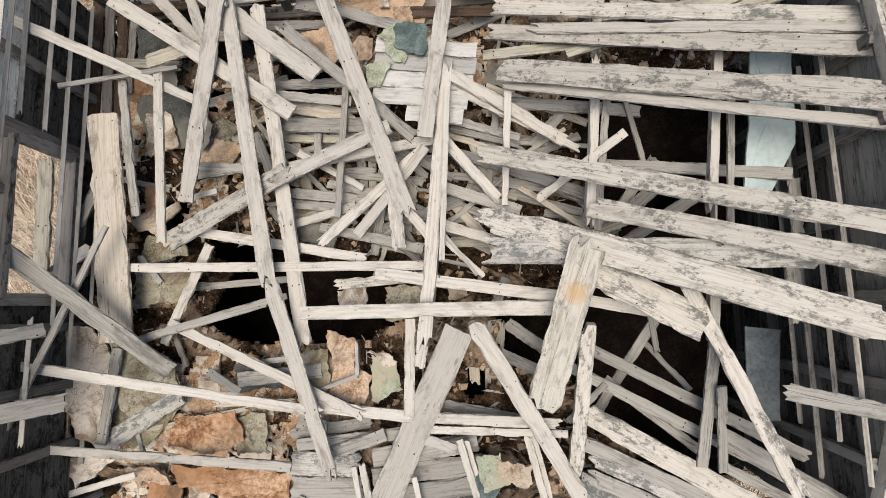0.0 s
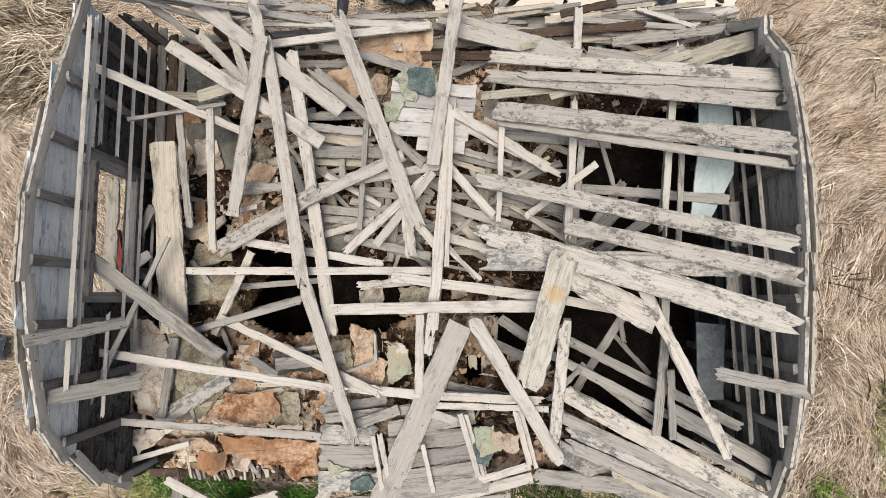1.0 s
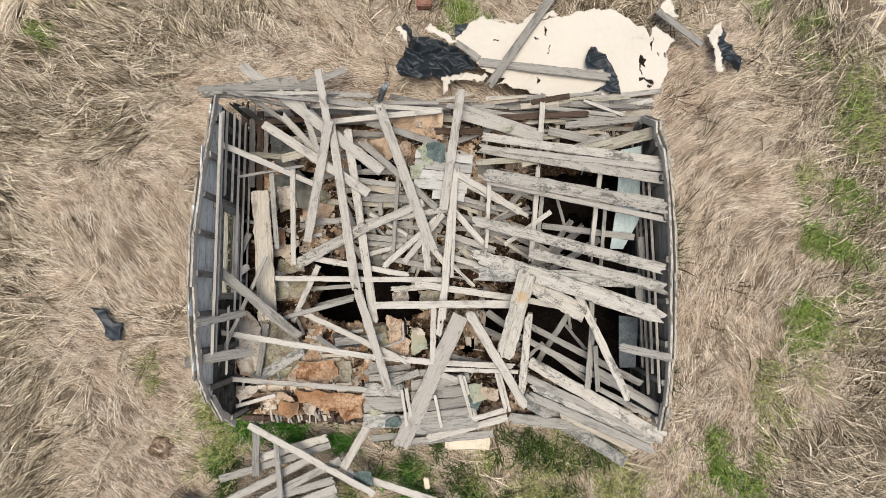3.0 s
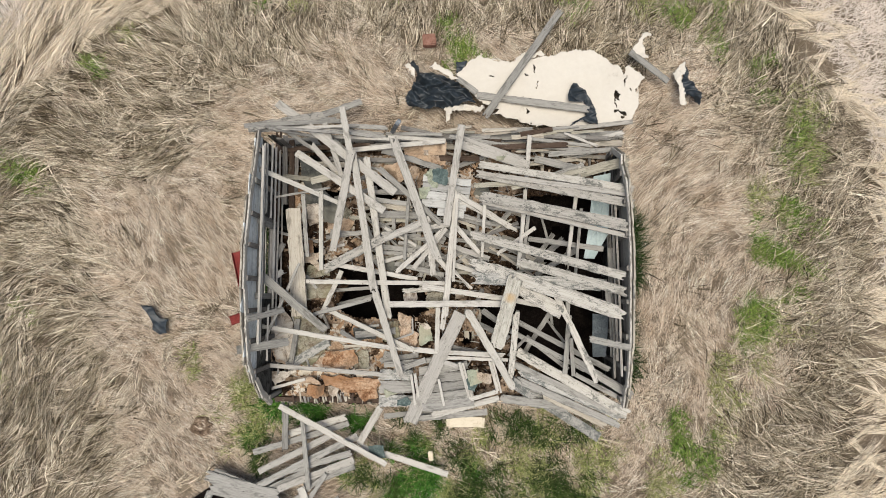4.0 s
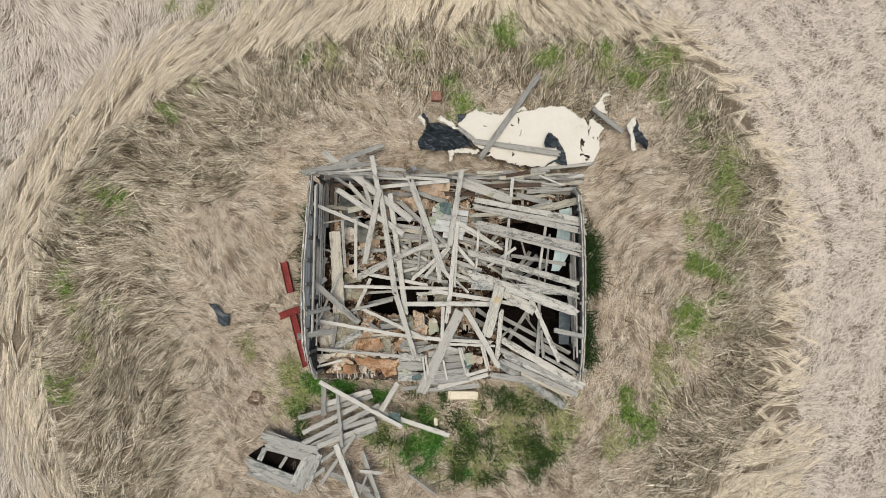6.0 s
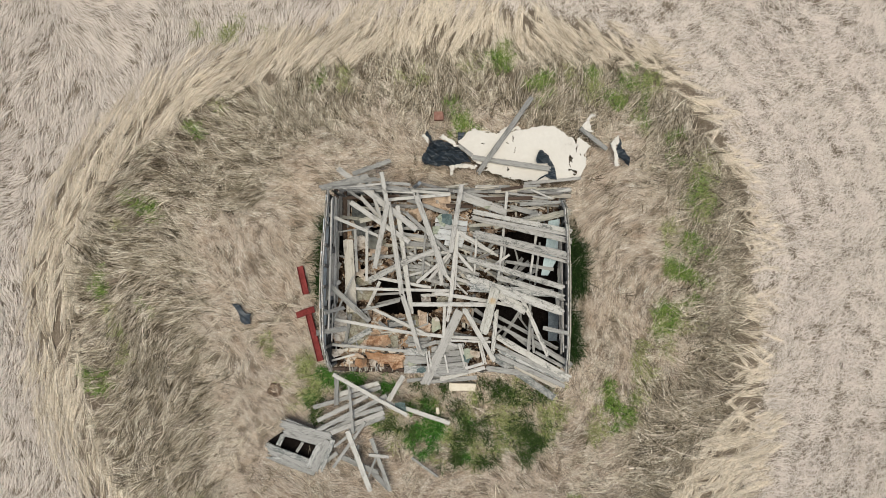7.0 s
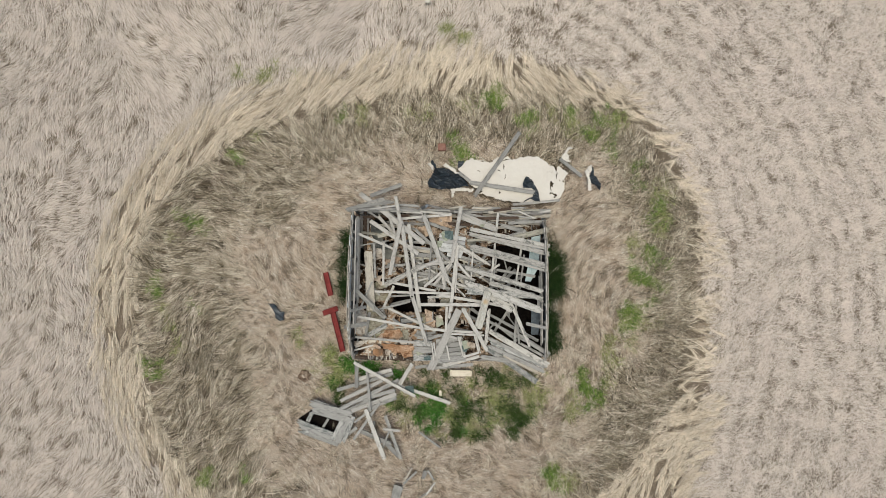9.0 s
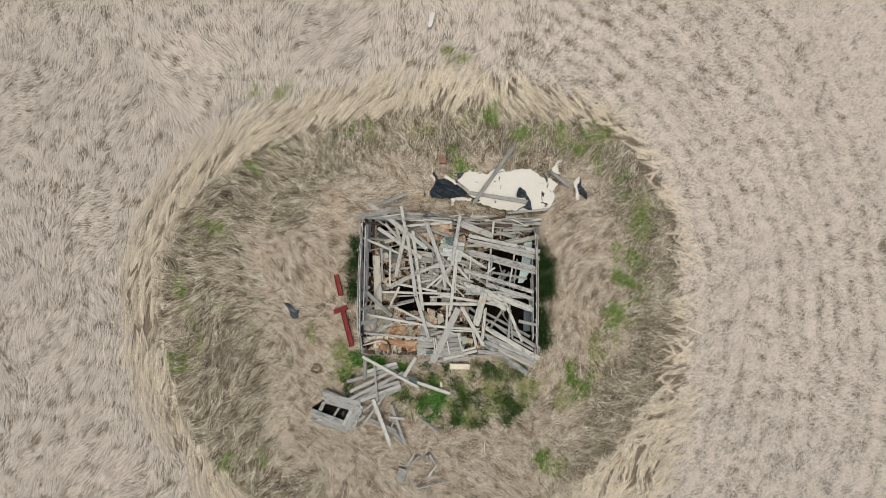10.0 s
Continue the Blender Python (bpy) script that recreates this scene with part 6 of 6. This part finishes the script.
def blades(name, label, x, y, phi, rise, length, width, droop, material, rng, tone=None):
    """Many thin blades: base points, heading, rise above level, length, width and droop, all arrays; tone: which of several materials each takes."""
    c = len(x)
    z = lay(x, y) - 0.02
    base = np.stack([x, y, z], 1)
    way = lambda e: np.stack([np.cos(phi) * np.cos(e), np.sin(phi) * np.cos(e), np.sin(e)], 1)
    mid = base + way(rise) * (length * 0.55)[:, None]
    tip = mid + way(rise - droop) * (length * 0.45)[:, None]
    low = lay(tip[:, 0], tip[:, 1]) + 0.005
    tip[:, 2] = np.maximum(tip[:, 2], low)
    turn = (rng.rand(c) - 0.5) * 1.2
    side = np.stack([-np.sin(phi) * np.cos(turn), np.cos(phi) * np.cos(turn), np.sin(turn)], 1) * (width / 2)[:, None]
    v = np.empty((c, 5, 3), np.float32)
    v[:, 0], v[:, 1], v[:, 2], v[:, 3], v[:, 4] = base - side, base + side, mid - side * 0.9, mid + side * 0.9, tip
    k = np.arange(c, dtype=np.int32)[:, None] * 5
    corners = np.concatenate([k + np.array([[0, 1, 3, 2]], np.int32), k + np.array([[2, 3, 4]], np.int32)], 1).ravel()
    start = np.stack([np.arange(c) * 7, np.arange(c) * 7 + 4], 1).ravel().astype(np.int32)
    me = bpy.data.meshes.new(name)
    me.vertices.add(c * 5)
    me.vertices.foreach_set("co", v.ravel())
    me.loops.add(c * 7)
    me.loops.foreach_set("vertex_index", corners)
    me.polygons.add(c * 2)
    me.polygons.foreach_set("loop_start", start)
    me.update(calc_edges=True)
    for one in material if tone is not None else [material]:
        me.materials.append(one)
    if tone is not None:
        me.polygons.foreach_set("material_index", np.repeat(tone, 2).astype(np.int32))
    return tagged(new(name, me), label, "grass", "", "stuff")


def polar(x, y):
    dx, dy = x - RING[0], y - RING[1]
    return np.hypot(dx, dy), np.arctan2(dy, dx)


def scatter(rng, count, x0, x1, y0, y1):
    return x0 + (x1 - x0) * rng.rand(count), y0 + (y1 - y0) * rng.rand(count)


def speckle(x, y, size, seed):
    """Smooth lattice noise between 0 and 1, with features of about the given size."""
    u, v = x / size, y / size
    i, j = np.floor(u).astype(np.int64), np.floor(v).astype(np.int64)
    fu, fv = u - i, v - j
    fu, fv = fu * fu * (3 - 2 * fu), fv * fv * (3 - 2 * fv)

    def at(p, q):
        h = (p * 374761393 + q * 668265263 + seed * 362437) & 0x7FFFFFFF
        h = ((h ^ (h >> 13)) * 1274126177) & 0x7FFFFFFF
        return ((h ^ (h >> 16)) & 0xFFFF) / 65535.0

    return (at(i, j) * (1 - fu) + at(i + 1, j) * fu) * (1 - fv) + (at(i, j + 1) * (1 - fu) + at(i + 1, j + 1) * fu) * fv


def locks(rng, cx, cy, lie_of, each, along, across, shares):
    """Base points of narrow combed locks of straw: x, y, lock number and tone of each blade."""
    k = np.repeat(np.arange(len(cx)), each)
    u, v = along * (rng.rand(len(k)) * 2 - 1), across * rng.randn(len(k)) * 0.6
    c, s = np.cos(lie_of)[k], np.sin(lie_of)[k]
    tone = np.searchsorted(np.cumsum(shares)[:-1], rng.rand(len(cx)))[k]
    stray = rng.rand(len(k)) < 0.12
    tone[stray] = rng.randint(0, len(shares), stray.sum())
    return cx[k] + u * c - v * s, cy[k] + u * s + v * c, k, tone


rng = np.random.RandomState(5)
# the standing field beyond the ring
cx, cy = scatter(rng, 45000, -19.5, 17.5, -10.5, 13.5)
more_x, more_y = scatter(rng, 25000, 0.5, 17.5, -10.5, 13.5)
soft_edge = rng.rand(len(more_x)) < np.clip((polar(more_x, more_y)[0] * np.cos(polar(more_x, more_y)[1]) - 2.0) / 8.0, 0, 1)
cx, cy = np.concatenate([cx, more_x[soft_edge]]), np.concatenate([cy, more_y[soft_edge]])
r, th = polar(cx, cy)
east = np.clip((np.cos(th) - 0.15) / 0.4, 0, 1)
rows = (np.mod(r + 0.07 * swell(cx, cy, 1.5, 77), 0.62) < 0.17) & (east > 0.5) & (r < 17)
flecked = (0.02 + 0.10 * speckle(cx, cy, 2.2, 5)) * (1 - 0.7 * east)
keep = (r > ring(RING_OUT, th) - 0.3) & ~(rows & (rng.rand(len(r)) < 0.78)) & (speckle(cx, cy, 0.15, 8) > flecked)
cx, cy, east = cx[keep], cy[keep], east[keep]
lie_of = 1.35 + 0.5 * swell(cx, cy, 0.45, 3) + 0.6 * swell(cx, cy, 1.5, 4) + 0.35 * swell(cx, cy, 4.0, 44) - 0.9 * east
x, y, k, tone = locks(rng, cx, cy, lie_of, 12, 0.15, 0.19, [0.3, 0.44, 0.22, 0.04])
phi = lie_of[k] + rng.randn(len(x)) * (0.2 + 0.6 * east[k]) + 3.14 * (rng.rand(len(cx)) < 0.25)[k]
tall = ((0.8 + 0.4 * rng.rand(len(cx))) * (1 - 0.4 * east))[k]
blades("field_grass", "pale pinkish dry grass standing and leaning across the open field", x, y, phi, 0.2 + 0.4 * rng.rand(len(x)) - 0.08 * east[k], tall * (0.18 + 0.26 * rng.rand(len(x))),
       0.007 + 0.008 * rng.rand(len(x)), 0.5 + 0.4 * rng.rand(len(x)), FIELD, rng, tone)
cx, cy = scatter(rng, 60000, -30, 30, -30, 30)
far = (np.abs(cx + 1) > 18.5) | (cy > 13) | (cy < -10)
cx, cy = cx[far], cy[far]
phi = 1.9 + 1.0 * swell(cx, cy, 0.45, 3) + rng.randn(len(cx)) * 0.4
blades("far_grass", "pale dry grass of the outer field", cx, cy, phi, 0.4 + 0.4 * rng.rand(len(cx)), 0.5 + 0.4 * rng.rand(len(cx)), 0.03 + 0.02 * rng.rand(len(cx)), np.full(len(cx), 0.5), FIELD[1], rng)
# the flattened ring: combed locks, in three lanes along the west
cx, cy = scatter(rng, 15500, -13.8, 10.0, -10.5, 9.3)
r, th = polar(cx, cy)
inner, outer = ring(RING_IN, th) + 0.10 * swell(cx, cy, 2.0, 9), ring(RING_OUT, th) + 0.3 * swell(cx, cy, 1.5, 8)
lane = (r - inner) / (outer - inner) + 0.10 * swell(cx, cy, 1.1, 29)
west = np.cos(th - 3.25) > 0.72
gap = west & ((np.abs(lane - 0.36) < 0.05) | (np.abs(lane - 0.7) < 0.045)) & (swell(cx, cy, 1.1, 23) > -0.75)
torn_up = speckle(r * 1.0, th * 9.0, 0.14, 31) < 0.2
keep = (r > inner) & (r < outer) & ~gap & ~torn_up & (rng.rand(len(r)) < np.clip(1.5 - 0.8 * lane, 0.3, 1.0) * np.where(np.cos(th - 0.25) > 0.8, 0.65, 1.0))
cx, cy, th = cx[keep], cy[keep], th[keep]
lie_of = ring_lie(th) + 0.22 * swell(cx, cy, 1.3, 6) + (0.16 + 0.35 * np.clip(np.cos(th - 0.1), 0, 1) ** 2) * rng.randn(len(cx))
x, y, k, tone = locks(rng, cx, cy, lie_of, 26, 0.2, 0.045, [0.3, 0.44, 0.2, 0.06])
phi = lie_of[k] + rng.randn(len(x)) * 0.08 + np.where(rng.rand(len(cx)) < 0.1, 3.14, 0.0)[k]
blades("ring_grass", "cream-coloured straw laid flat in a ring round the house", x, y, phi, 0.10 + 0.22 * rng.rand(len(x)), (0.45 + 0.45 * rng.rand(len(x))) * (1 - 0.45 * np.clip(np.cos(th - 0.1), 0, 1) ** 2)[k], 0.006 + 0.010 * rng.rand(len(x)) ** 3, 0.2 + 0.25 * rng.rand(len(x)), BAND, rng, tone)
# coarse tangled straw inside the ring
cx, cy = scatter(rng, 21000, -12.5, 8.5, -9.5, 8.0)
r, th = polar(cx, cy)
edge = ring(RING_IN, th)
depth = edge - r + 0.6 * swell(cx, cy, 1.1, 12)
zone = 1.9 + 2.0 * np.clip(np.cos(th - 3.25), 0, 1) ** 2 - 1.2 * np.clip(np.cos(th + 1.35), 0, 1) ** 2
keep = (r < edge - 0.08) & ((depth < zone) | (rng.rand(len(cx)) < 0.05)) & free(cx, cy, -0.1) & (speckle(cx, cy, 0.26, 17) > np.where(np.cos(th) > 0.6, 0.12, 0.30))
cx, cy, th = cx[keep], cy[keep], th[keep]
lie_of = th + 0.3 + 0.65 * swell(cx, cy, 1.0, 14) + 0.5 * swell(cx, cy, 3.0, 15) + 0.2 * rng.randn(len(cx))
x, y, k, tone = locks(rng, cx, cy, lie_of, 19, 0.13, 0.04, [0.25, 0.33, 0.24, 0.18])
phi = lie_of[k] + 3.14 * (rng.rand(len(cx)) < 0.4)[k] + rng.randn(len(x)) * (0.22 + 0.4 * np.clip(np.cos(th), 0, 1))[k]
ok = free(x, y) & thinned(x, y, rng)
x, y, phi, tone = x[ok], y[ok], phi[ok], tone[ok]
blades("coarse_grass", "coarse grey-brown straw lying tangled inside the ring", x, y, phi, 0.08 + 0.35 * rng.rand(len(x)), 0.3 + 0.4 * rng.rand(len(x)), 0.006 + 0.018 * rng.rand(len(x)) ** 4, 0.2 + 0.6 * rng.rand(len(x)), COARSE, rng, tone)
# finer tan grass close to the house
cx, cy = scatter(rng, 28000, -12.0, 8.0, -8.5, 7.5)
r, th = polar(cx, cy)
edge = ring(RING_IN, th)
depth = edge - r + 0.6 * swell(cx, cy, 1.1, 12)
zone = 1.9 + 2.0 * np.clip(np.cos(th - 3.25), 0, 1) ** 2 - 1.2 * np.clip(np.cos(th + 1.35), 0, 1) ** 2
keep = (r < edge) & ((depth > zone - 0.2) | (rng.rand(len(cx)) < 0.09)) & free(cx, cy, -0.05) & (speckle(cx, cy, 0.15, 19) > 0.08 + 0.22 * speckle(cx, cy, 1.3, 20))
cx, cy, th = cx[keep], cy[keep], th[keep]
lie_of = np.where(cx > 2.5, 0.95, 2.75) + 0.8 * swell(cx, cy, 0.7, 17) + 0.5 * swell(cx, cy, 2.2, 18) + 0.2 * rng.randn(len(cx))
x, y, k, tone = locks(rng, cx, cy, lie_of, 17, 0.12, 0.07, [0.24, 0.4, 0.26, 0.1])
phi = lie_of[k] + rng.randn(len(x)) * 0.3
ok = free(x, y) & thinned(x, y, rng)
x, y, phi, tone = x[ok], y[ok], phi[ok], tone[ok]
blades("tan_grass", "fine pinkish tan dry grass matted round the house", x, y, phi, 0.10 + 0.4 * rng.rand(len(x)), 0.16 + 0.26 * rng.rand(len(x)), 0.003 + 0.004 * rng.rand(len(x)), 0.5 + 0.7 * rng.rand(len(x)), TANGRASS, rng, tone)

# long bleached stems on top of the mat
cx, cy = scatter(rng, 3600, -12.0, 8.5, -9.0, 8.0)
r, th = polar(cx, cy)
keep = (r < ring(RING_IN, th) + 0.1) & free(cx, cy, -0.2) & ((ring(RING_IN, th) - r < 2.0 + 2.3 * np.clip(np.cos(th - 3.25), 0, 1) ** 2) | (rng.rand(len(r)) < 0.14))
cx, cy, th = cx[keep], cy[keep], th[keep]
lie_of = th + 0.3 + 0.8 * swell(cx, cy, 1.4, 14) + 0.3 * rng.randn(len(cx))
x, y, k, tone = locks(rng, cx, cy, lie_of, 7, 0.1, 0.06, [1.0])
phi = lie_of[k] + 3.14 * (rng.rand(len(cx)) < 0.5)[k] + rng.randn(len(x)) * 0.15
ok = free(x, y, -0.1) & thinned(x, y, rng)
x, y, phi = x[ok], y[ok], phi[ok]
blades("bleached_stems", "long bleached grass stems lying on top of the matted straw", x, y, phi, 0.12 + 0.3 * rng.rand(len(x)), 0.4 + 0.5 * rng.rand(len(x)), 0.006 + 0.012 * rng.rand(len(x)) ** 2, 0.2 + 0.5 * rng.rand(len(x)), STEMS, rng)


def tufts(name, label, spots, per, reach, material, seed, gap=-0.7):
    """Green growth in spots of x, y and radius."""
    g = np.random.RandomState(seed)
    xs, ys = [], []
    for sx, sy, sr in spots:
        c = int(per * sr * sr * 3.14)
        a, q = g.rand(c) * 6.283, sr * 1.25 * g.rand(c) ** 0.6
        xs.append(sx + q * np.cos(a))
        ys.append(sy + q * np.sin(a))
    x, y = np.concatenate(xs), np.concatenate(ys)
    thin = swell(x, y, 5.0, seed) > gap
    x, y = x[thin], y[thin]
    ok = free(x, y, 0.06)
    x, y = x[ok], y[ok]
    blades(name, label, x, y, g.rand(len(x)) * 6.283, 0.5 + 0.7 * g.rand(len(x)), reach * (0.5 + g.rand(len(x))), 0.008 + 0.008 * g.rand(len(x)), 0.5 + 0.6 * g.rand(len(x)), material, g)


# darker copy of the weed green, with wall-foot shade in the colour
SHADEGREEN = straw("shaded_weed_green", [(0.0, (0.006, 0.014, 0.005)), (0.6, (0.018, 0.04, 0.01)), (1.0, (0.05, 0.085, 0.02))], (0.028, 0.044, 0.013), 2.0, 0.5)
FAINT = straw("thin_green", [(0.0, (0.09, 0.105, 0.03)), (0.5, (0.24, 0.28, 0.09)), (1.0, (0.46, 0.45, 0.2))], (0.36, 0.33, 0.16), 2.0, 0.4)
tufts("thin_green_grass", "thin yellowish green grass between the dry straw", FAINT_SPOTS, 700, 0.24, FAINT, 36, -0.4)
tufts("green_tuft", "bright green young grass coming up through the straw", GREEN_TUFT_SPOTS, 1350, 0.2, GREEN, 31, -0.9)
tufts("lush_weeds", "lush green grass and weeds growing beside the south wall", LUSH_WEEDS_SPOTS, 1700, 0.22, LUSH, 32, -0.8)
tufts("dark_weeds", "dark green weeds in patches south of the house", DARK_WEEDS_SPOTS, 1250, 0.24, DEEPGREEN, 33, -0.4)
tufts("wall_weeds", "tall weeds growing close against the walls, shade put into their green", WALL_WEEDS_SPOTS, 1500, 0.34, SHADEGREEN, 34, -0.9)
